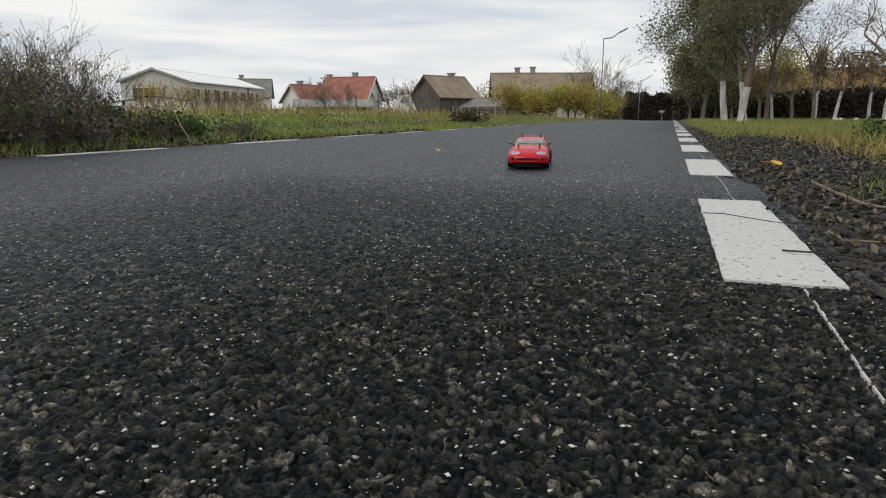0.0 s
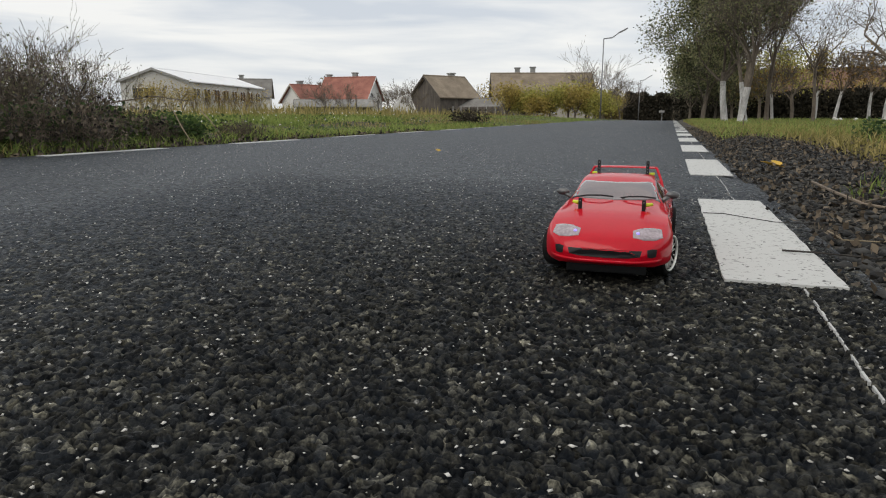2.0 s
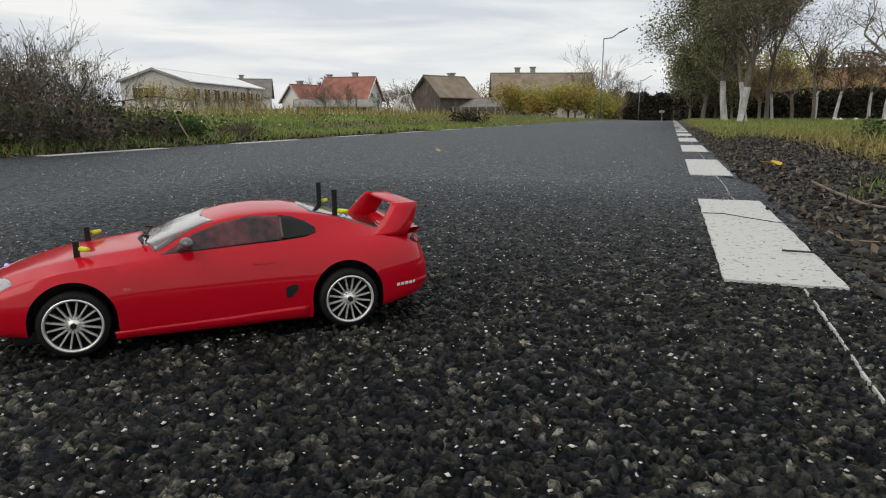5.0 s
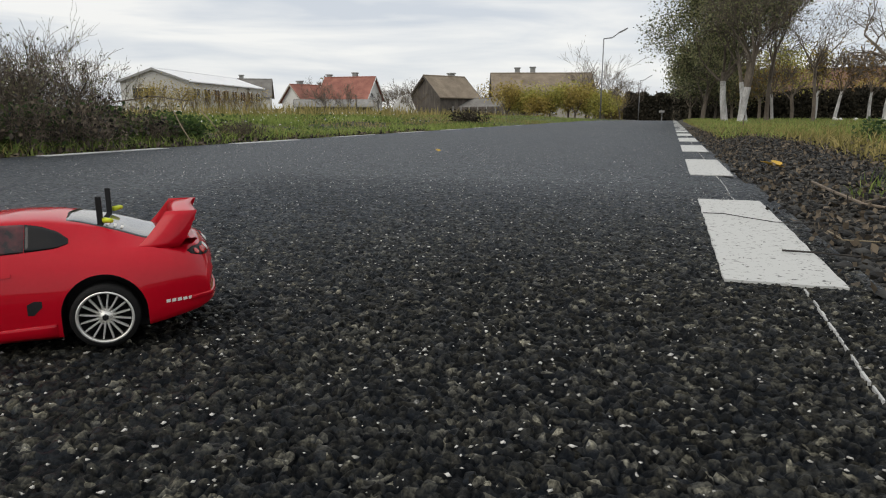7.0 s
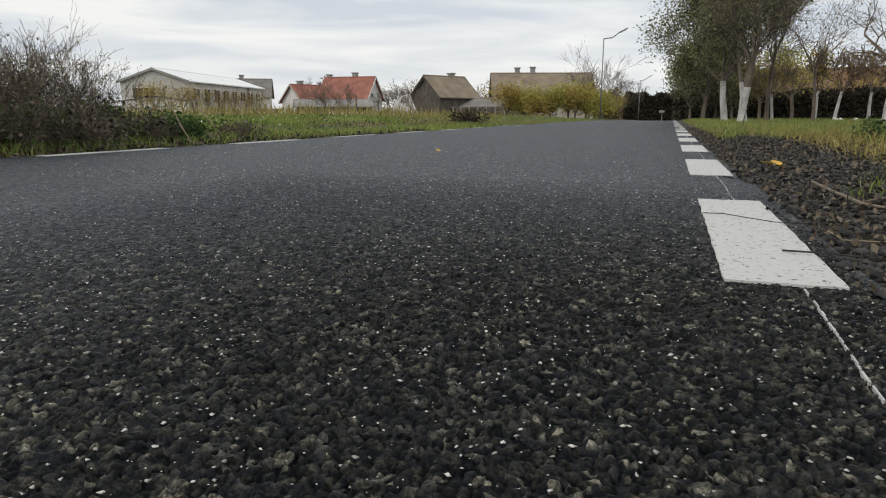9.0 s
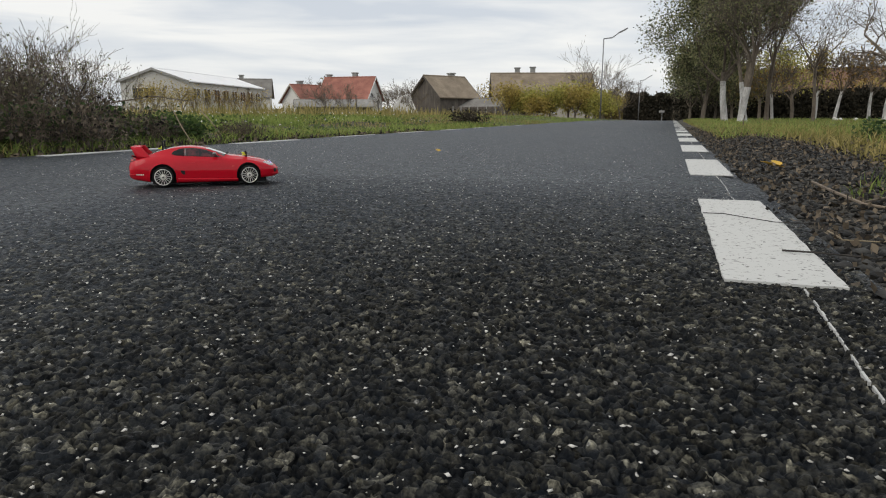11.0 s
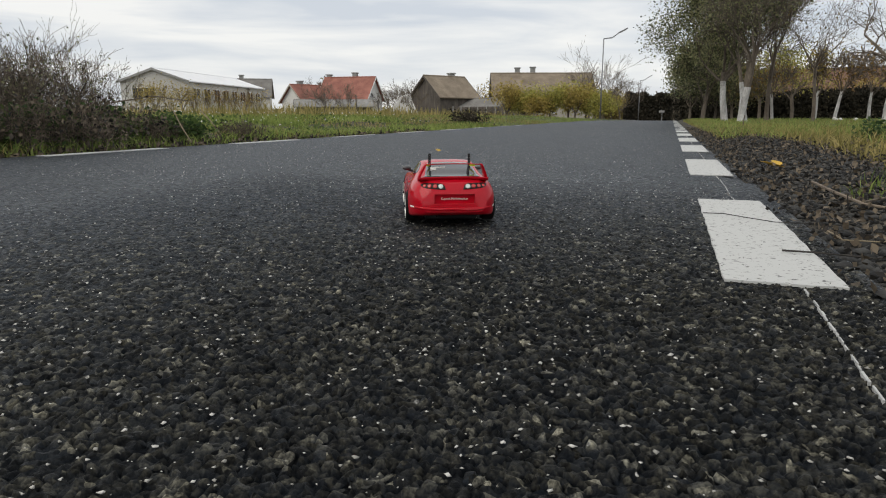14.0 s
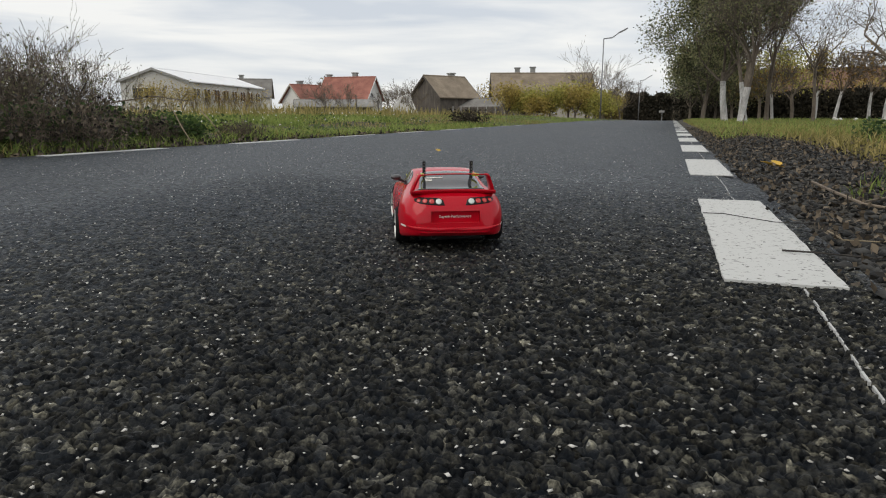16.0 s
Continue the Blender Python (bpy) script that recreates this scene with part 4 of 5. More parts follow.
def single_leaf(x, y, z, size, turn, label):
    bm = bmesh.new()
    out = [(0, -1), (0.45, -0.55), (0.62, 0), (0.45, 0.5), (0, 1), (-0.45, 0.5), (-0.62, 0), (-0.45, -0.55)]
    lo = [bm.verts.new((a * size, b * size, 0.10 * size * (a * a + b * b) + 0.25 * size * abs(a))) for a, b in out]
    hi = [bm.verts.new(v.co + Vector((0, 0, 0.0008))) for v in lo]
    c0, c1 = bm.verts.new((0, 0, 0)), bm.verts.new((0, 0, 0.0008))
    for i in range(8):
        j = (i + 1) % 8
        bm.faces.new((c1, hi[i], hi[j]))
        bm.faces.new((c0, lo[j], lo[i]))
        bm.faces.new((lo[i], lo[j], hi[j], hi[i]))
    ob = mesh_ob("fallen_leaf", bm, LEAF_FALLEN)
    ob.matrix_basis = pose(x, y, z, 12, 8, turn)
    return tagged(ob, label, "leaf", "fallen leaves")


single_leaf(-1.327, 3.77, 0.004, 0.027, 30, "curled pale yellow leaf lying on the asphalt")
single_leaf(0.375, 2.75, 0.028, 0.045, 70, "bright yellow fallen leaf on dark gravel")
single_leaf(0.400, 2.83, 0.030, 0.035, 10, "bright yellow fallen leaf on dark gravel")


# ---- the verges ----
def right_bank(rng, n):
    y = 0.7 + 11 * rng.random(n) ** 1.7
    wide = 0.16 + 0.75 * np.clip(1.1 - y / 14, 0.25, 1)
    x = 0.255 + wide * rng.random(n) ** 1.1
    return np.stack([x, y, height(x, y)], 1)


def bank_far(rng, n):
    p = right_bank(rng, n)
    p[:, 2] += 0.01 * rng.random(n)
    return p


tagged(chips("gravel", 30000, right_bank, (0.0025, 0.015), GRAVEL, None, 0.5, sink=0.3), "dark broken stones and gravel along the asphalt edge", "gravel", kind="stuff")
tagged(chips("coarse_rubble", 700, right_bank, (0.010, 0.034), GRAVEL, None, 0.42, sink=0.3), "larger dark stones in the gravel strip", "stones", kind="stuff")
_r = np.random.default_rng(8)
_p = bank_far(_r, 10000)
_p[:, 2] += 0.012
tagged(leaf_cloud("leaf_litter", _p, np.array([0.02, 0.02, 0.008]), 0.0145, LITTER, None, 5), "dead brown leaves lying among gravel", "leaf litter", kind="stuff")


def strip(rng, n, x0, x1, y0, y1, px=1.0, py=1.6):
    y = y0 + (y1 - y0) * rng.random(n) ** py
    x = x0 + (x1 - x0) * rng.random(n) ** px
    return np.stack([x, y, height(x, y) - 0.004], 1)


def patchy(p, scale, seed, keep):
    k = np.array([noise.noise(Vector((x * scale + seed, y * scale, seed))) for x, y, _ in p])
    return p[k > keep]


_r = np.random.default_rng(21)
right_a = np.concatenate([strip(_r, 9000, 0.95, 3.2, 1.6, 9), strip(_r, 26000, 0.7, 7, 5, 26, 1.2, 1.2), strip(_r, 9000, 0.42, 1.2, 6, 24, 1, 1.2)])
tagged(blades("verge_grass", right_a, (0.02, 0.11), 0.006, GRASS, None, 1.2, 31), "short green grass beside the gravel strip", "grass", kind="stuff")
right_b = np.concatenate([strip(_r, 12000, 0.72, 1.7, 1.9, 9), strip(_r, 6000, 0.4, 1.1, 6, 24, 1, 1.2), patchy(strip(_r, 16000, 1.0, 5, 4, 22), 0.8, 3.0, -0.05)])
tagged(blades("dry_grass", right_b, (0.02, 0.10), 0.006, GRASS_DRY, None, 1.0, 32), "yellowed dry grass along the gravel strip", "grass", kind="stuff")

left_a = np.concatenate([strip(_r, 46000, -3.30, -6.5, 2.2, 13, 1.1, 1.3), strip(_r, 34000, -3.34, -13, 6, 34, 1.2, 1.2), strip(_r, 16000, -3.4, -26, 18, 62, 1.2, 1.1)])
left_a = np.concatenate([patchy(left_a, 0.55, 7.0, -0.28)])
tagged(blades("meadow_grass", left_a, (0.02, 0.12), 0.008, GRASS, None, 1.3, 41), "long green meadow grass beyond the road edge", "grass", kind="stuff")
left_b = patchy(np.concatenate([strip(_r, 30000, -3.3, -9, 2.5, 20), strip(_r, 22000, -5, -24, 12, 50)]), 0.45, 11.0, -0.05)
tagged(blades("meadow_dry_grass", left_b, (0.03, 0.13), 0.006, GRASS_DRY, None, 0.9, 42), "straw-coloured dry stalks in the meadow", "grass", kind="stuff")
left_c = patchy(strip(_r, 4000, -3.33, -7, 2.8, 14), 1.3, 5.0, 0.12)
tagged(leaf_cloud("verge_weeds", left_c + np.array([0, 0, 0.05]), np.array([0.05, 0.05, 0.03]), 0.045, WEED, None, 43), "broad-leaved dark green weeds in the grass", "weeds", kind="stuff")
far_l = strip(_r, 26000, -14, -70, 26, 92, 1.0, 1.0)
tagged(blades("far_scrub", far_l, (0.3, 0.95), 0.05, GRASS_DRY, None, 0.5, 44), "tall dry brownish scrub at the far edge of the meadow", "scrub", kind="stuff")


tuft = strip(_r, 900, 0.42, 0.75, 1.15, 2.2)
tagged(blades("grass_tufts", patchy(tuft, 3.0, 2.0, 0.0), (0.02, 0.07), 0.004, GRASS, None, 1.0, 51), "small green grass tufts among the gravel", "grass", kind="stuff")


edge_l = strip(_r, 9000, -3.28, -3.75, 2.0, 9, 1.0, 1.3)
tagged(leaf_cloud("edge_litter", edge_l + np.array([0, 0, 0.012]), np.array([0.03, 0.03, 0.012]), 0.035, LITTER, None, 47), "brown leaf litter along the far asphalt edge", "leaf litter", kind="stuff")

# white seed heads on thin stalks in the meadow
heads = patchy(strip(_r, 260, -3.8, -8.5, 4.6, 13), 0.9, 4.0, -0.1)
stalks = tagged(blades("seed_heads", heads, (0.13, 0.13), 0.004, GRASS, None, 0.0, 52), "white seed heads on thin stalks in the meadow", "flowers", kind="stuff")
chips("heads", len(heads), lambda rng, n: heads + np.array([0, 0, 0.118]), (0.008, 0.013), FRAME_WHITE, stalks, 0.9)


def white_stone(x, y, size, turn):
    bm = bmesh.new()
    bmesh.ops.create_icosphere(bm, subdivisions=2, radius=size)
    rng = random.Random(int(x * 100))
    for v in bm.verts:
        v.co *= 1 + rng.uniform(-0.16, 0.16)
        v.co.z *= 0.85
    ob = mesh_ob("white_stone", bm, PLASTER_WHITE)
    ob.matrix_basis = pose(x, y, float(height(x, y)) + size * 0.6, 0, 0, turn)
    return tagged(ob, "white rounded stone lying in the verge grass", "stone", "white stones")


for x, y, size, turn in ((4.12, 20.0, 0.07, 10), (4.27, 20.1, 0.06, 80), (4.61, 20.0, 0.07, 40), (1.92, 20.0, 0.05, 120)):
    white_stone(x, y, size, turn)


# ---- shrubs ----
def shrub(name, seed, m, stems, ln, r, label, leaf=None, leaves=0, group="", lsize=0.03, depth=3, material=TWIG, thick=0.0016, spread=0.55, root=0.12):
    rng = random.Random(seed)
    ob = thing(name, m, label, "shrub", group)
    segs, tips = [], []
    for k in range(stems):
        a, t = rng.uniform(0, 6.28), rng.uniform(0.05, 0.75)
        s, e = branches(seed * 31 + k, (rng.gauss(0, root), rng.gauss(0, root), -0.03), (math.cos(a) * t, math.sin(a) * t, 1), ln * rng.uniform(0.7, 1.2), r * rng.uniform(0.7, 1.2), depth, spread, 0.12, (2, 3), 0.66, 0.16, 3)
        segs += s
        tips += e
    skeleton_mesh("framework", segs, material, ob, thick)
    if leaves:
        c = np.array([tuple(tips[rng.randrange(len(tips))]) for _ in range(leaves)])
        leaf_cloud("foliage", c, np.array([0.05, 0.05, 0.05]) * (lsize / 0.03), lsize, leaf, ob, seed, 0.3)
    return ob


BUSH = [shrub("bare_shrub", 5, pose(-3.95, 2.85, 0.02), 8, 0.30, 0.0065, "tangled bare brown shrub with few dark leaves at the road edge", LEAF_DARK, 260, "roadside shrubs", 0.018, thick=0.0012),
        shrub("bare_shrub", 6, pose(-4.35, 3.3, 0.05), 7, 0.31, 0.006, "tangled bare brown shrub with few dark leaves at the road edge", LEAF_DARK, 260, "roadside shrubs", 0.018, thick=0.0012),
        shrub("bare_shrub", 7, pose(-4.45, 3.95, 0.04), 3, 0.44, 0.006, "thin upright bare shrub with fine twigs against the sky", LEAF_DARK, 90, "roadside shrubs", 0.018, thick=0.0012, spread=0.42)]
_rr = random.Random(12)
for k in range(12):
    x, y = (-3.75 - _rr.random() * 1.2, 2.0 + k * 0.135 + _rr.uniform(-0.08, 0.08))
    s = _rr.uniform(0.82, 1.10)
    c = copy_thing(BUSH[k % 2], pose(x, y, float(height(x, y)), 0, 0, _rr.uniform(0, 360)))
    c.scale = (s, s, s)
for k in range(8):
    x, y = -4.3 - _rr.random() * 1.3, 2.4 + k * 0.24
    s = _rr.uniform(0.5, 0.78)
    c = copy_thing(BUSH[2], pose(x, y, float(height(x, y)), 0, 0, _rr.uniform(0, 360)))
    c.scale = (s, s, s)
for k in range(5):
    x, y = -5.2 - _rr.random() * 1.4, 2.6 + k * 0.32
    c = copy_thing(BUSH[(k + 1) % 2], pose(x, y, float(height(x, y)), 0, 0, _rr.uniform(0, 360)))
    c.scale = (0.85, 0.85, 0.8)
for x, y, s in ((-4.05, 3.5, 0.95), (-4.3, 3.85, 0.95), (-4.5, 4.15, 0.85), (-3.95, 3.72, 0.8), (-4.15, 3.2, 1.05)):
    copy_thing(BUSH[0 if x > -4.2 else 1], pose(x, y, float(height(x, y)), 0, 0, _rr.uniform(0, 360))).scale = (s, s, s)
low = shrub("low_bramble", 14, pose(-3.52, 2.9, 0.0), 10, 0.15, 0.0038, "low tangled bramble of dry brown stems on the verge", LITTER, 200, "verge brambles", 0.03, 3, TWIG, 0.0013, 0.9)
for k in range(11):
    x, y = -3.42 - _rr.random() * 0.45, 2.0 + k * 0.17
    copy_thing(low, pose(x, y, float(height(x, y)), 0, 0, _rr.uniform(0, 360)))
for x, y, s in ((-3.62, 4.02, 0.55), (-3.95, 4.2, 0.5), (-3.50, 4.75, 0.62), (-3.56, 4.95, 0.5)):
    copy_thing(low, pose(x, y, float(height(x, y)), 0, 0, _rr.uniform(0, 360))).scale = (s, s, s)
leafy = shrub("leafy_weed", 19, pose(-3.75, 3.6, 0.03), 7, 0.11, 0.003, "bushy green weed between the bare shrubs", WEED, 700, "verge weeds", 0.035, 2, TWIG, 0.0013, 0.8, 0.002)
for k in range(15):
    x, y = -3.42 - _rr.random() * 0.6, 2.2 + k * 0.17 + _rr.uniform(-0.06, 0.06)
    s = _rr.uniform(0.7, 1.35)
    copy_thing(leafy, pose(x, y, float(height(x, y)), 0, 0, _rr.uniform(0, 360))).scale = (s, s, s * 0.9)
twig([(-4.05, 3.55, 0.14), (-3.95, 3.85, 0.30), (-3.80, 4.15, 0.36), (-3.72, 4.45, 0.33)], 0.006, "long red-brown bramble cane arching over the grass", TWIG)
twig([(-3.85, 4.75, 0.26), (-3.72, 4.72, 0.16), (-3.55, 4.65, 0.03)], 0.006, "pale broken stalk leaning in the grass", TWIG_PALE)
twig([(-4.05, 2.95, 0.02), (-3.98, 3.02, 0.16), (-3.90, 3.12, 0.28)], 0.007, "pale dead stem standing in the shrub", TWIG_PALE)
green = shrub("green_bush", 15, pose(1.22, 4.25, float(height(1.22, 4.25))), 10, 0.065, 0.004, "small dark green leafy bush in the verge grass", WEED, 1500, "", 0.026, 2)
heap = shrub("brush_heap", 17, pose(-3.95, 13.1, float(height(-3.95, 13.1)) + 0.02), 26, 0.13, 0.008, "dark heap of cut branches lying in the meadow", CONIFER, 900, "", 0.05, 2, TWIG, 0.004, 1.2)


# ---- trees ----
def tree(name, seed, m, trunk_h, trunk_r, limb, label, group="", leaf=None, leaves=0, lsize=0.1, depth=4, wash=0.0, tilt=(0, 0), spread=0.6, up=0.12, loose=0.25, droop=0.2, thick=0.006, shrink=0.7, kids=(2, 4), bare_from=99.0):
    ob = thing(name, m, label, "tree", group)
    rng = random.Random(seed)
    segs, tips = [], []
    p, d, r = Vector((0, 0, -0.1)), Vector((tilt[0], tilt[1], 1)).normalized(), trunk_r * 1.4
    n = 6
    low_segs = []
    for i in range(n):
        d = (d + Vector((rng.gauss(0, 0.04), rng.gauss(0, 0.04), 0.02))).normalized()
        q = p + d * (trunk_h / n)
        k = 0.80 if i == 0 else 0.94
        low_segs.append((p, q, r, r * k, 0))
        p, r = q, r * k
    segs += low_segs
    for k in range(rng.randint(4, 5)):
        a = 6.28 * k / 4.5 + rng.uniform(-0.4, 0.4)
        s, e = branches(seed * 17 + k, p - d * rng.uniform(0, trunk_h * 0.25), (math.cos(a) * spread, math.sin(a) * spread, 1), limb * rng.uniform(0.8, 1.15), r * 0.6, depth - 1, spread, up, kids, shrink, 0.14, 3)
        segs += s
        tips += e
    skeleton_mesh("trunk", segs, BARK, ob, thick)
    if wash:
        ws = [(a, b, r0 * 1.05 + 0.004, r1 * 1.05 + 0.004, 0) for a, b, r0, r1, _ in low_segs if b.z < wash + 0.1]
        skeleton_mesh("whitewash", ws, WHITEWASH, ob)["label"] = "white lime wash on the lower trunk"
    if leaves:
        tips = [p for p in tips if p[0] < bare_from]
        c = np.array([tuple(tips[rng.randrange(len(tips))]) for _ in range(leaves)])
        leaf_cloud("crown", c, np.array([loose] * 3), lsize, leaf, ob, seed, droop)
    return ob


def at_ground(x, y, turn=0.0):
    return pose(x, y, float(height(x, y)), 0, 0, turn)


tree("leafy_tree", 2, at_ground(1.45, 16.0), 1.75, 0.062, 0.85, "tall leafy tree with whitewashed trunk on the verge", "verge trees", LEAF_DARK, 3500, 0.05, 5, 0.95, spread=0.55, up=0.22, loose=0.15, thick=0.0028)
tree("leafy_tree", 3, at_ground(1.32, 18.6), 1.35, 0.072, 1.08, "tall leafy tree with whitewashed leaning trunk on the verge", "verge trees", LEAF_DARK, 13000, 0.056, 5, 0.95, (-0.10, 0.0), spread=0.8, up=0.14, loose=0.15, bare_from=0.3, thick=0.0028)
tree("leafy_tree", 8, at_ground(1.02, 24.0), 0.95, 0.07, 0.82, "dense dark-leaved tree behind the verge trees", "verge trees", LEAF_DARK, 15000, 0.072, 5, 0.0, spread=0.55, up=0.12, loose=0.15, thick=0.004)
tree("leafy_tree", 4, at_ground(1.95, 21.5), 1.9, 0.07, 0.85, "tall half-bare tree with brown leaves and whitewashed trunk", "verge trees", LEAF_OLIVE, 2600, 0.05, 5, 0.95, (0.04, 0.0), spread=0.55, up=0.22, loose=0.3, thick=0.0028)
tree("leafy_tree", 12, at_ground(1.62, 16.5), 1.5, 0.045, 0.6, "slim leafy tree with whitewashed stem beside a thicker one", "verge trees", LEAF_DARK, 1500, 0.05, 4, 0.9, (-0.13, 0.0), spread=0.5, up=0.2, loose=0.16)
for k in range(5):
    tree("dark_bush_tree", 160 + k, at_ground(0.75 + 0.55 * k, 30 + (k % 3)), 0.6, 0.06, 0.8, "dark leafy shrubby tree behind the verge trees", "background trees", LEAF_DARK, 4200, 0.08, 4, 0.0, spread=0.6, loose=0.25)
tree("slender_tree", 5, at_ground(2.25, 18.2), 1.9, 0.05, 0.8, "slender half-bare tree with brown leaves", "verge trees", LEAF_OLIVE, 600, 0.055, 5, 0.0, spread=0.42, up=0.2, loose=0.25, thick=0.0028)
tree("bare_tree", 6, at_ground(3.66, 13.8), 1.25, 0.075, 0.95, "bare spreading tree with whitewashed trunk", "verge trees", LEAF_OLIVE, 200, 0.05, 4, 1.0, (0.02, 0), spread=1.25, up=0.04, loose=0.1, thick=0.0030, kids=(2, 3))
tree("bare_tree", 16, at_ground(2.95, 16.4), 1.4, 0.035, 0.8, "thin bare tree with fine twigs", "verge trees", LEAF_OLIVE, 160, 0.05, 4, 0.0, (0.05, 0), spread=0.8, up=0.1, loose=0.1, thick=0.0028, kids=(2, 3))
for k, (x, y, ti) in enumerate(((3.93, 21.6, 0.0), (4.40, 21.6, 0.18), (5.6, 23.0, 0.05), (3.2, 24.5, -0.04))):
    tree("young_tree", 30 + k, at_ground(x, y), 0.95, 0.04, 0.5, "young tree with whitewashed stem and orange leaves", "young trees", LEAF_ORANGE if k != 0 else LEAF_YELLOW, 260, 0.08, 4, 0.8, (ti, 0), spread=0.5, loose=0.15)
for k in range(5):
    x, y = 4.2 + k * 1.6 + _rr.uniform(-0.3, 0.3), 37 + _rr.uniform(-1, 2.5)
    tree("autumn_tree", 50 + k, at_ground(x, y), 0.8, 0.06, 0.62, "autumn tree with yellow-brown leaves behind the dark hedge", "autumn trees", (LEAF_LIME, LEAF_OLIVE, LEAF_ORANGE, LEAF_YELLOW)[k % 4], 800, 0.10, 3, 0.0, spread=0.65, loose=0.4)

tree("autumn_tree", 61, at_ground(4.25, 27.5), 1.0, 0.06, 0.85, "broad yellow-green autumn tree before the dark hedge", "autumn trees", LEAF_LIME, 3000, 0.08, 4, 0.0, spread=0.75, loose=0.28, thick=0.004)
tree("autumn_tree", 62, at_ground(3.3, 29.0), 0.9, 0.06, 0.7, "olive-brown autumn tree before the dark hedge", "autumn trees", LEAF_OLIVE, 2400, 0.08, 4, 0.0, spread=0.75, loose=0.28, thick=0.004)


def hedge(name, x0, x1, y0, y1, top, label, seed, n, size=0.13, material=CONIFER):
    """A clipped wall of dark evergreen: stems inside, foliage in clumps with an uneven outline."""
    rng = np.random.default_rng(seed)
    zb = float(height((x0 + x1) / 2, (y0 + y1) / 2)) - 0.1
    ob = thing(name, pose((x0 + x1) / 2, (y0 + y1) / 2, zb), label, "hedge")
    bm = bmesh.new()
    x = x0
    while x < x1:
        tube(bm, (x - (x0 + x1) / 2, 0, 0), (x - (x0 + x1) / 2 + rng.normal(0, 0.1), rng.normal(0, 0.1), top * 0.9), 0.06, 0.02, 6)
        x += 0.7
    part("framework", bm, BARK, ob)
    c = np.stack([(x0 - x1) / 2 + (x1 - x0) * rng.random(n), (y0 - y1) / 2 + (y1 - y0) * rng.random(n), 0.05 + (top - 0.15) * rng.random(n) ** 0.8], 1)
    c[:, 2] *= 0.90 + 0.10 * np.sin(c[:, 0] * 1.9 + seed) * np.cos(c[:, 0] * 0.7)
    leaf_cloud("foliage", c, np.array([0.12, 0.12, 0.10]), size, material, ob, seed, 0.2)
    return ob


hedge("evergreen_hedge", 3.2, 13.5, 31.5, 33.0, 1.5, "tall dark evergreen hedge behind the verge trees", 3, 60000, 0.10)
hedge("evergreen_screen", -7.0, 0.4, 108, 111, 4.7, "tall dark clipped evergreen trees closing the road", 4, 20000, 0.35)
hedge("far_bushes", -24, -6.4, 112, 116, 3.0, "row of brown bushes at the far end of the meadow", 6, 9000, 0.4, LEAF_OLIVE)
hedge("field_hedge", -80, -22, 98, 102, 1.9, "low brown hedge behind the village gardens", 7, 16000, 0.4, LEAF_OLIVE)
hedge("thicket", 0.2, 4.2, 40, 44, 2.0, "dark leafless thicket beyond the leafy trees", 5, 12000, 0.16)
for k in range(1, 10):
    x, y = -15.0 + k * 0.98 + _rr.uniform(-0.5, 0.5), 60 + _rr.uniform(-2, 2)
    tree("golden_willow", 70 + k, at_ground(x, y), 0.65, 0.09, 1.0 + 0.3 * math.sin(k * 1.3), "round golden-leaved tree along the garden fence", "golden trees", (LEAF_LIME, LEAF_YELLOW, LEAF_LIME)[k % 3], 2300, 0.17, 3, 0.0, spread=0.8, loose=0.36, thick=0.008)
for k, (x, y, h) in enumerate(((-7.6, 66, 2.2), (-6.8, 70, 1.9), (-5.2, 74, 1.6), (-25.5, 96, 1.9), (-35.2, 86, 1.9), (-36.5, 90, 2.0), (-31.8, 73.0, 1.2), (-44.5, 80, 1.7), (-41.5, 81, 1.5), (-56, 96, 2.4), (-27.4, 70, 1.0))):
    tree("bare_fruit_tree", 90 + k, at_ground(x, y), 0.9, 0.10, h, "bare grey-brown tree among village houses", "bare village trees", LEAF_OLIVE, 60, 0.1, 4, 0.0, spread=0.6, loose=0.2, thick=0.011)
for k in range(3):
    x, y = -8.2 + k * 0.8, 78 + k
    tree("golden_willow", 110 + k, at_ground(x, y), 0.9, 0.11, 1.1, "golden-leaved tree beside the street lamp", "golden trees", LEAF_YELLOW if k else LEAF_LIME, 4000, 0.15, 3, 0.0, spread=0.65, loose=0.4, thick=0.008)
for k in range(10):
    az, dist = radians(43.2 - k * 0.95 + _rr.uniform(-0.2, 0.2)), 57 + _rr.uniform(-2, 2)
    tree("golden_bush", 130 + k, at_ground(-dist * math.sin(az), dist * math.cos(az)), 0.6, 0.06, 1.0 if k < 4 else 0.75, "thin golden-brown shrub before the long cream building", "golden shrubs", LEAF_YELLOW if k < 5 else (LEAF_ORANGE, LEAF_YELLOW)[k % 2], 750 if k < 4 else 380, 0.11, 3, 0.0, spread=0.42, loose=0.3, thick=0.007)
tree("round_evergreen", 150, at_ground(-50.5, 92), 1.2, 0.2, 1.6, "round dark green tree behind the houses", "", LEAF_DARK, 4200, 0.35, 4, 0.0, spread=0.8, loose=0.4)


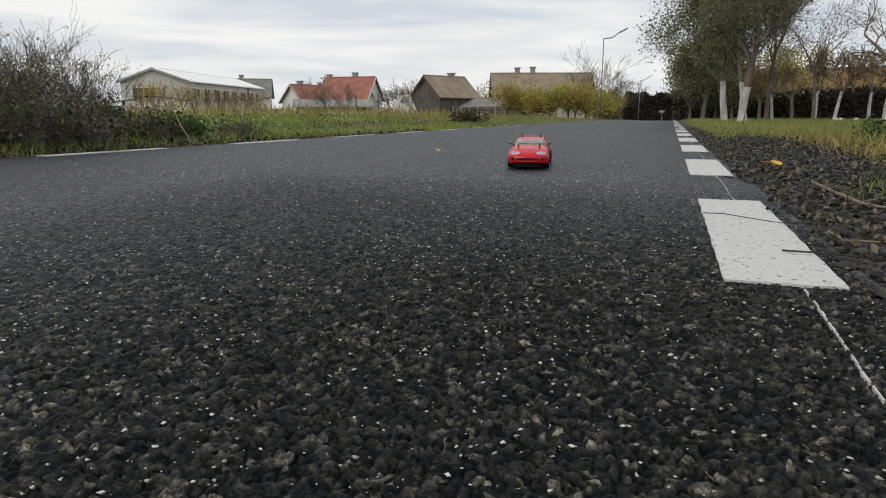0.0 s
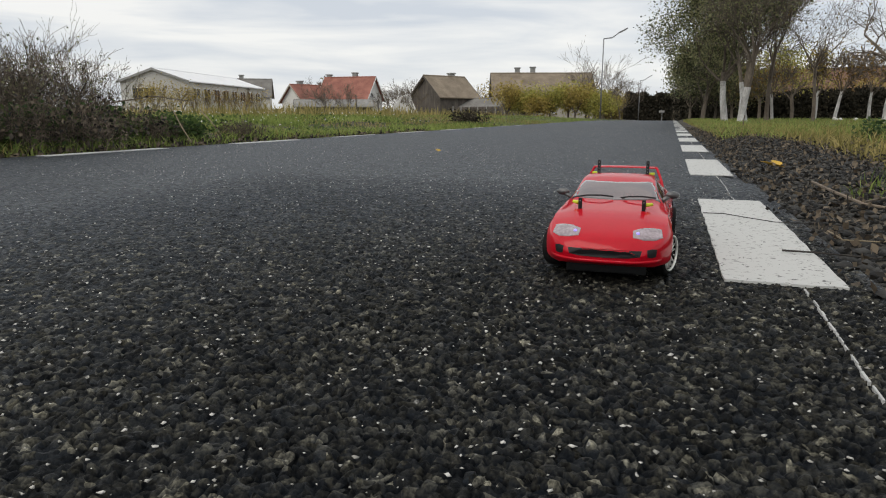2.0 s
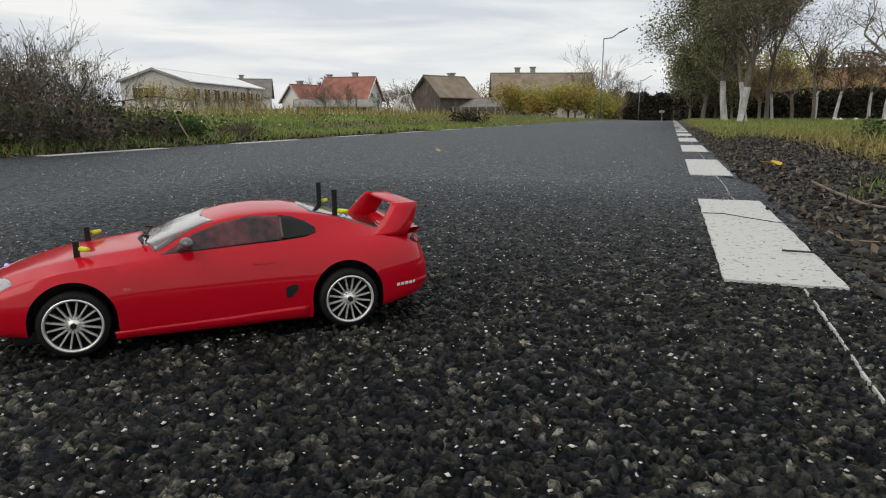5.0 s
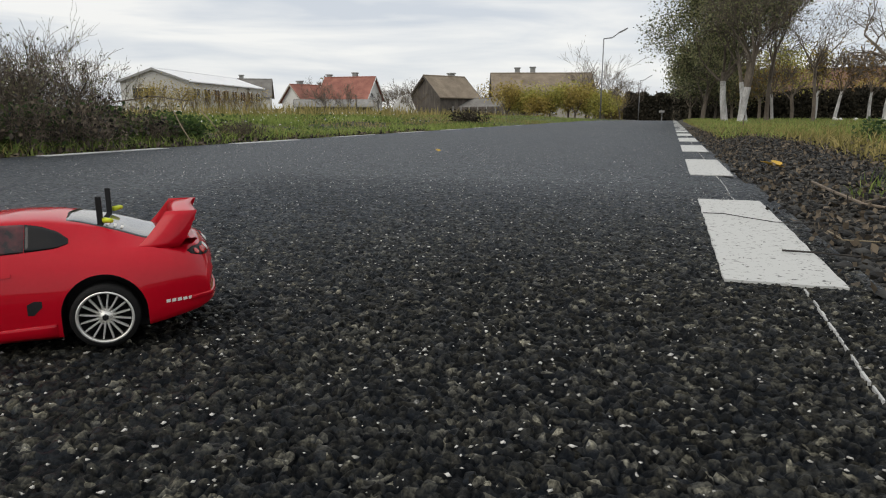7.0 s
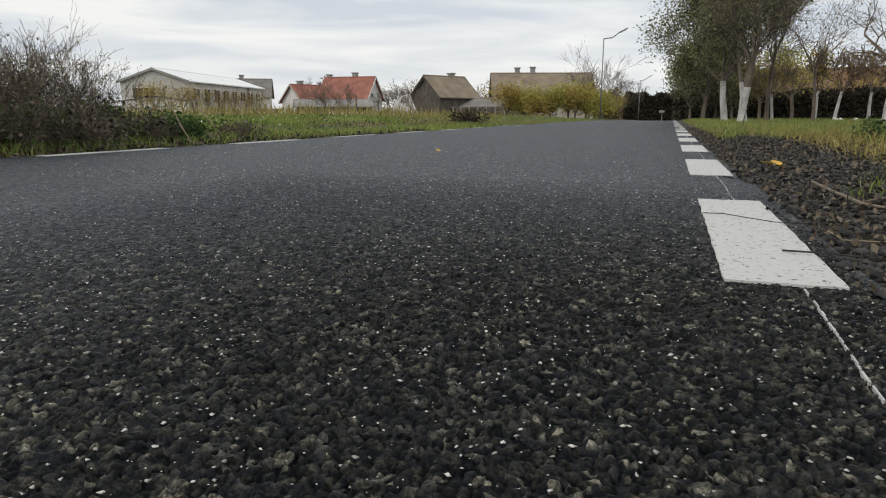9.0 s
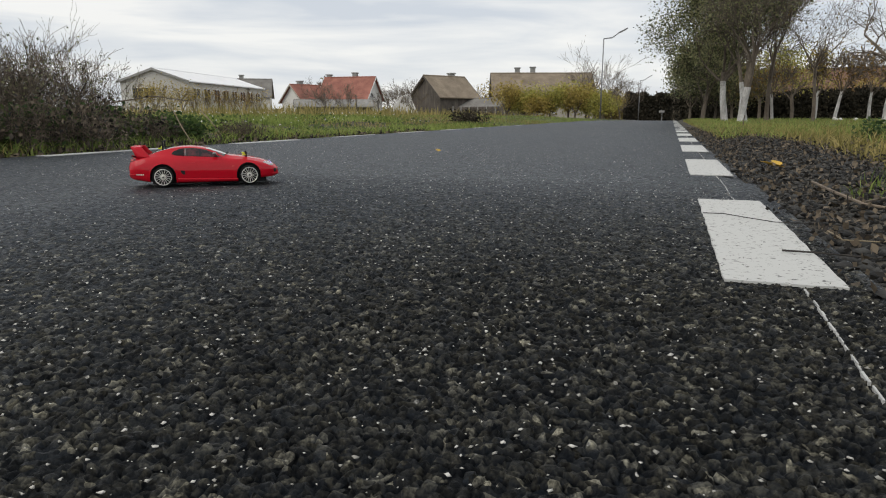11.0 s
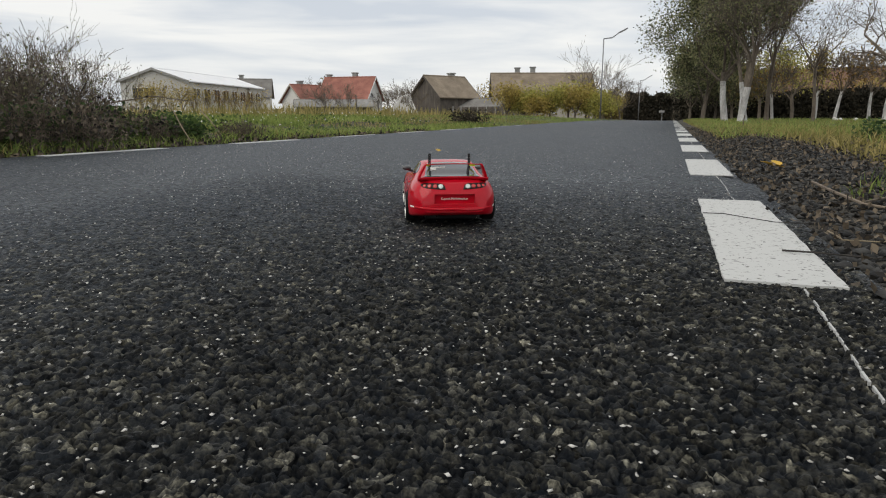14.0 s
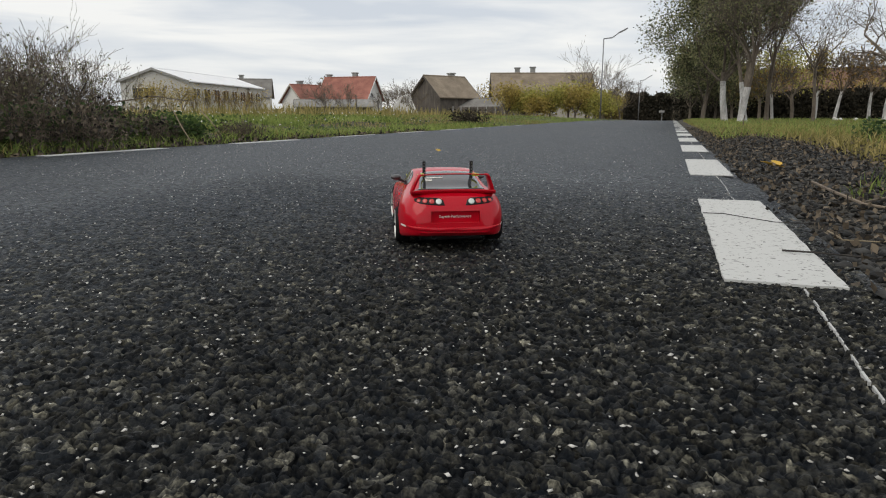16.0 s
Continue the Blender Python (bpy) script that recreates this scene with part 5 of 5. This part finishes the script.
# ---- houses ----
def window(parent, x, y, z, w, h, face):
    """Frame, sill and panes, set into a wall that faces -y (face 0) or +x (face 1) of the house."""
    turn = pose(x, y, z, 0, 0, (0, 90, -90)[face])
    bm = bmesh.new()
    for a in ((-w / 2, -w / 2 + 0.09), (w / 2 - 0.09, w / 2), (-0.04, 0.04)):
        box(bm, a[0], a[1], -0.05, 0.06, 0, h, turn)
    for a in ((0, 0.09), (h - 0.09, h)):
        box(bm, -w / 2 + 0.09, w / 2 - 0.09, -0.045, 0.055, a[0], a[1], turn)
    wd = part("window", bm, FRAME_WHITE, parent, "white framed window")
    for s in (-1, 1):
        bm = bmesh.new()
        box(bm, min(s * 0.04, s * (w / 2 - 0.09)), max(s * 0.04, s * (w / 2 - 0.09)), -0.02, 0.03, 0.09, h - 0.09, turn)
        part("pane", bm, PANE, wd, "dark glass pane")
    bm = bmesh.new()
    box(bm, -w / 2 - 0.08, w / 2 + 0.08, -0.14, 0.05, -0.07, 0, turn)
    part("sill", bm, CONCRETE, wd)


def house(name, m, ln, wd, eave, ridge, wall, roof, label, windows=(), gable_windows=(), chimneys=(), over=0.35, door=None, gable=None, near_windows=()):
    """A gabled house; the ridge runs along x, the long front faces -y."""
    ob = thing(name, m, label, "house", "village houses")
    bm = bmesh.new()
    prof = [(-wd / 2, -0.6), (wd / 2, -0.6), (wd / 2, eave), (0, ridge), (-wd / 2, eave)]
    a = [bm.verts.new((-ln / 2, y, z)) for y, z in prof]
    b = [bm.verts.new((ln / 2, y, z)) for y, z in prof]
    bm.faces.new(a[::-1])
    bm.faces.new(b)
    for i in range(5):
        bm.faces.new((a[i], a[(i + 1) % 5], b[(i + 1) % 5], b[i]))
    bmesh.ops.recalc_face_normals(bm, faces=bm.faces)
    walls = part("wall", bm, wall, ob)
    bm = bmesh.new()
    sl = (ridge - eave) / (wd / 2)
    for s in (-1, 1):
        y1, z1 = s * (wd / 2 + over), eave - sl * over
        t = 0.14
        q = [(0, ridge + 0.02), (y1, z1 + 0.02), (y1, z1 + t), (0, ridge + t + 0.05)]
        va = [bm.verts.new((-ln / 2 - over, y, z)) for y, z in q]
        vb = [bm.verts.new((ln / 2 + over, y, z)) for y, z in q]
        bm.faces.new(va)
        bm.faces.new(vb)
        for i in range(4):
            bm.faces.new((va[i], va[(i + 1) % 4], vb[(i + 1) % 4], vb[i]))
    bmesh.ops.recalc_face_normals(bm, faces=bm.faces)
    rf = part("roof", bm, roof, ob)
    bm = bmesh.new()
    tube(bm, (-ln / 2 - over, 0, ridge + 0.14), (ln / 2 + over, 0, ridge + 0.14), 0.12, 0.12, 8)
    part("ridge_cap", bm, roof, rf)
    for s in (-1, 1):
        bm = bmesh.new()
        for k in (-1, 1):
            y1, z1 = k * (wd / 2 + over), eave - sl * over
            q = [(0, ridge - 0.06), (y1, z1 - 0.06), (y1, z1 + 0.16), (0, ridge + 0.19)]
            xs = sorted((s * (ln / 2 + over + 0.01), s * (ln / 2 + over + 0.07)))
            va = [bm.verts.new((xs[0], y, z)) for y, z in q]
            vb = [bm.verts.new((xs[1], y, z)) for y, z in q]
            bm.faces.new(va)
            bm.faces.new(vb)
            for i in range(4):
                bm.faces.new((va[i], va[(i + 1) % 4], vb[(i + 1) % 4], vb[i]))
        bmesh.ops.recalc_face_normals(bm, faces=bm.faces)
        part("verge_board", bm, gable or TIMBER, rf)
    for x, h in chimneys:
        bm = bmesh.new()
        box(bm, x - 0.32, x + 0.32, 0.2, 0.84, ridge - 1.0, ridge + h)
        box(bm, x - 0.42, x + 0.42, 0.1, 0.94, ridge + h + 0.002, ridge + h + 0.14)
        part("chimney", bm, PLASTER_GREY, rf)
    for x, z, w, h in windows:
        window(ob, x, -wd / 2, z, w, h, 0)
    for y, z, w, h in gable_windows:
        window(ob, ln / 2, y, z, w, h, 1)
    for y, z, w, h in near_windows:
        window(ob, -ln / 2, y, z, w, h, 2)
    if door:
        bm = bmesh.new()
        box(bm, door - 0.5, door + 0.5, -wd / 2 - 0.05, -wd / 2 + 0.1, -0.5, 1.7)
        part("door", bm, TIMBER, ob, "dark wooden door")
    return ob


def on_land(x, y, turn):
    return pose(x, y, float(height(x, y)), 0, 0, turn)


house("long_building", on_land(-52.9, 65.6, 103), 20.5, 7.4, 3.75, 4.95, PLASTER_PALE, ROOF_WHITE, "long cream hall with a white metal roof and white windows", [(-8.6 + 2.4 * k, 2.0, 1.6, 1.2) for k in range(8)], (), (), 0.25, gable=PLASTER_GREY, near_windows=[(1.2, 2.0, 2.6, 1.2)])
house("grey_cottage", on_land(-65.0, 93, 30), 6, 6, 3.6, 6.2, PLASTER_WHITE, ROOF_GREY, "small white cottage with a grey hipped-looking roof", [(1.2, 1.5, 1.0, 1.2)], (), [(-1.5, 0.7)])
house("red_roofed_house", on_land(-45.2, 89.3, 2), 7.6, 6.0, 2.9, 5.9, PLASTER_WHITE, ROOF_RED, "white house with a steep red tile roof", [(-1.5, 0.9, 1.1, 1.3), (2, 0.9, 1.1, 1.3)], [(-1, 2.9, 0.8, 0.9)], [(-3.6, 0.5), (0.6, 0.7)], gable=FRAME_WHITE)
house("red_roofed_wing", on_land(-49.9, 87.3, 68), 8.5, 5.0, 2.5, 4.7, PLASTER_WHITE, ROOF_RED, "low white wing with a red tile roof", (), [], [(-2.4, 0.6), (1.4, 0.5)], gable=PLASTER_CREAM)
house("white_shed", on_land(-43.8, 81.5, 28), 10, 2.6, 1.7, 2.4, TIMBER, CONCRETE, "low shed with a pale sheet roof before the red-roofed house", (), (), ())
house("brown_roofed_house", on_land(-26.6, 78.0, 58), 5.8, 5.6, 2.7, 5.0, TIMBER, ROOF_BROWN, "old house with a weathered brown tile roof and dark timber gable", [(1.4, 0.6, 1.4, 1.2)], (), [(1.5, 0.5)])
house("ochre_house", on_land(-17.0, 90.5, 18), 13, 7.4, 3.0, 6.0, PLASTER_CREAM, ROOF_BROWN, "long house with a grey-brown roof behind golden trees", [(-3, 0.8, 1.1, 1.3), (1, 0.8, 1.1, 1.3)], (), [(-3.2, 0.8), (-1.1, 0.9)])
house("rust_roofed_barn", on_land(13.5, 46.5, -10), 16, 7, 1.7, 2.95, PLASTER_CREAM, ROOF_RUST, "long low barn with a rust-brown roof beyond the hedge", [(-4, 0.7, 1.1, 1.0)], ())


def tarp():
    bm = bmesh.new()
    pts = [(-2.2, -0.9, 0), (2.0, -0.9, 0), (1.9, 0.9, 0), (-2.0, 0.9, 0), (-0.2, -0.4, 2.7), (0.8, -0.3, 2.9), (0.7, 0.4, 2.9), (-0.1, 0.5, 2.7)]
    v = [bm.verts.new(p) for p in pts]
    for f in ((0, 1, 5, 4), (1, 2, 6, 5), (2, 3, 7, 6), (3, 0, 4, 7), (4, 5, 6, 7), (3, 2, 1, 0)):
        bm.faces.new([v[i] for i in f])
    bmesh.ops.subdivide_edges(bm, edges=bm.edges, cuts=3, use_grid_fill=True, smooth=0.2)
    ob = mesh_ob("tarpaulin_heap", bm, PLASTER_WHITE)
    ob.matrix_basis = on_land(-30.3, 73.5, 25)
    return tagged(ob, "pale tarpaulin-covered heap beside the brown-roofed house", "heap")


tarp()


def fence(name, x0, y0, x1, y1, h, n, material, label):
    ob = thing(name, pose(x0, y0, float(height(x0, y0))), label, "fence")
    d = Vector((x1 - x0, y1 - y0, float(height(x1, y1) - height(x0, y0))))
    turn = math.degrees(math.atan2(d.y, d.x))
    for k in range(n + 1):
        bm = bmesh.new()
        p = d * (k / n)
        box(bm, -0.06, 0.06, -0.06, 0.06, -0.2, h + 0.08, Matrix.Translation(p) @ pose(0, 0, 0, 0, 0, turn))
        part("post", bm, CONCRETE, ob)
    for k in range(n):
        for j in range(4):
            bm = bmesh.new()
            p = d * ((k + 0.5) / n)
            w = d.length / n / 2 - 0.07
            box(bm, -w, w, -0.02, 0.02, h * (0.05 + 0.24 * j), h * (0.05 + 0.24 * j) + h * 0.2, Matrix.Translation(p) @ pose(0, 0, 0, 0, 0, turn))
            part("board", bm, material, ob)
    return ob


fence("garden_fence", -23.5, 72, -13.0, 66, 1.35, 9, TIMBER, "weathered grey board fence along the gardens")
fence("yard_wall", -46, 72, -30, 76, 0.9, 9, CONCRETE, "low grey panel wall before the village houses")
house("low_outbuilding", on_land(-21.5, 78, -8), 7, 3.2, 1.5, 2.3, TIMBER, ROOF_GREY, "low dark outbuilding with a grey sheet roof", (), ())


# ---- lamps, posts, signs ----
def street_lamp(x, y, h, arm):
    ob = thing("street_lamp", at_ground(x, y), "tall galvanised steel street lamp with angled arm", "street lamp", "street lamps")
    bm = bmesh.new()
    tube(bm, (0, 0, -0.2), (0, 0, h), 0.065, 0.042, 12)
    part("pole", bm, STEEL, ob, "", True)
    bm = bmesh.new()
    tube(bm, (0, 0, h), (arm * 0.4, 0.02, h + 0.06), 0.045, 0.042, 8)
    tube(bm, (arm * 0.4, 0.02, h + 0.06), (arm * 0.72, 0.04, h + 0.42), 0.042, 0.04, 8)
    part("arm", bm, STEEL, ob, "", True)
    bm = bmesh.new()
    box(bm, 0, 0.75 * arm / 1.6, -0.12, 0.12, -0.03, 0.05, Matrix.Translation((arm * 0.70, 0.04, h + 0.40)) @ pose(0, 0, 0, 0, -26, 0), bevel=0.02)
    head = part("lamp_head", bm, STEEL, ob, "flat lamp head")
    bm = bmesh.new()
    box(bm, 0.1, 0.62 * arm / 1.6, -0.09, 0.09, -0.05, -0.031, Matrix.Translation((arm * 0.70, 0.04, h + 0.40)) @ pose(0, 0, 0, 0, -26, 0))
    part("lens", bm, LAMP_GLASS, head)
    return ob


street_lamp(-5.40, 54.8, 6.25, 1.6)
street_lamp(-4.45, 99.9, 5.6, 1.4)


def utility_post(x, y, h):
    bm = bmesh.new()
    tube(bm, (0, 0, -0.3), (0, 0, h), 0.09, 0.07, 8)
    ob = thing("wooden_post", at_ground(x, y), "dark wooden wire post in the meadow", "post", "wire posts")
    part("shaft", bm, TIMBER, ob)
    bm = bmesh.new()
    tube(bm, (-0.25, 0, h - 0.15), (0.25, 0, h - 0.15), 0.03, 0.03, 6)
    part("crossbar", bm, TIMBER, ob)
    return ob


for x, y, h in ((-44.2, 62.6, 3.3), (-41.0, 74.0, 3.1), (-38.2, 77.0, 3.0), (-34.0, 74.5, 2.2)):
    utility_post(x, y, h)


def road_sign():
    ob = thing("road_sign", at_ground(-0.75, 62.0), "small white sign on a post at the end of the lane", "sign")
    bm = bmesh.new()
    tube(bm, (0, 0, -0.1), (0, 0, 0.95), 0.03, 0.03, 8)
    part("post", bm, STEEL, ob)
    bm = bmesh.new()
    box(bm, -0.24, 0.20, -0.045, -0.032, 0.76, 0.95, bevel=0.004)
    part("panel", bm, CONCRETE, ob, "blank pale grey panel")


road_sign()


def marker_stick():
    bm = bmesh.new()
    tube(bm, (0, 0, -0.05), (0.01, 0, 0.16), 0.006, 0.004, 6)
    ob = mesh_ob("short_stake", bm, TWIG)
    ob.matrix_basis = at_ground(0.72, 7.6)
    return tagged(ob, "short dark stake standing in the verge grass", "stake")


marker_stick()


# ---- what moves ----
CAR_ROWS = (  # seconds, x, y, heading, steering
    (0.0, -0.564, 2.797, 189.0, 0), (0.5, -0.415, 2.082, 196.5, 4), (1.0, -0.210, 1.649, 206.1, -6), (1.5, -0.093, 1.378, 199.5, -16), (2.0, -0.071, 1.044, 180.5, -20),
    (2.2, -0.106, 0.926, 170.9, -28), (2.5, -0.219, 0.743, 153.9, -32), (2.6, -0.272, 0.688, 147.8, -32), (2.8, -0.375, 0.608, 137.5, -28), (3.0, -0.445, 0.562, 132.0, -22), (3.5, -0.453, 0.557, 131.3, -10),
    (4.0, -0.453, 0.5565, 131.2, 0), (6.5, -0.453, 0.5565, 131.2, 0), (7.0, -0.639, 0.430, 130.1, 0), (7.5, -0.692, 0.389, 128.4, -8), (8.0, -0.697, 0.388, 126.5, -15), (8.5, -0.779, 0.345, 115.0, -25),
    (9.0, -1.25, 0.27, 92, -25), (9.5, -1.85, 0.34, 45, -25), (10.0, -2.22, 0.75, -5, -22), (10.5, -1.98, 1.28, -48, -15), (10.9, -1.52, 1.66, -55, 0),
    (11.3, -1.051, 2.011, -28.1, 18), (11.5, -0.962, 2.327, -8.0, 24), (12.0, -1.015, 2.803, 11.7, 4), (12.5, -1.043, 2.886, 11.0, 0), (13.0, -1.003, 2.567, 4.3, -14),
    (13.5, -0.886, 1.937, 36.9, 4), (14.0, -0.476, 1.387, 24.6, 3), (14.5, -0.253, 0.897, 19.5, 0), (14.8, -0.163, 0.656, 16.8, 0), (15.0, -0.124, 0.545, 15.1, 0), (15.1, -0.112, 0.514, 14.9, 0), (15.2, -0.107, 0.513, 15.2, 2), (15.3, -0.121, 0.549, 16.2, 3), (15.5, -0.151, 0.624, 18.4, 4), (16.0, -0.411, 1.173, 26.0, 3))


def motions():
    walk(CAR, [(t, pose(x, y, 0.0012, 0, 0, a)) for t, x, y, a, _ in CAR_ROWS])
    # the wheels roll with the way travelled; the front ones steer
    ts = [r[0] for r in CAR_ROWS]
    steps = [i / 15 for i in range(241)]
    at = lambda k, t: float(np.interp(t, ts, [r[k] for r in CAR_ROWS]))
    spin, rolled = 0.0, [0.0]
    for a, b in zip(steps, steps[1:]):
        h = radians(at(3, b))
        go = (at(1, b) - at(1, a)) * -math.sin(h) + (at(2, b) - at(2, a)) * math.cos(h)
        spin -= max(-80.0, min(80.0, math.degrees(go / 0.0298)))
        rolled.append(spin)
    for k, w in enumerate(WHEELS):
        x, y, z = w.location
        knuckle = math.copysign(0.056, x)
        walk(w, [(t, pose(knuckle, y, z) @ pose(0, 0, 0, 0, 0, at(4, t) if k < 2 else 0) @ pose(x - knuckle, 0, 0, r)) for t, r in zip(steps, rolled)])


motions()
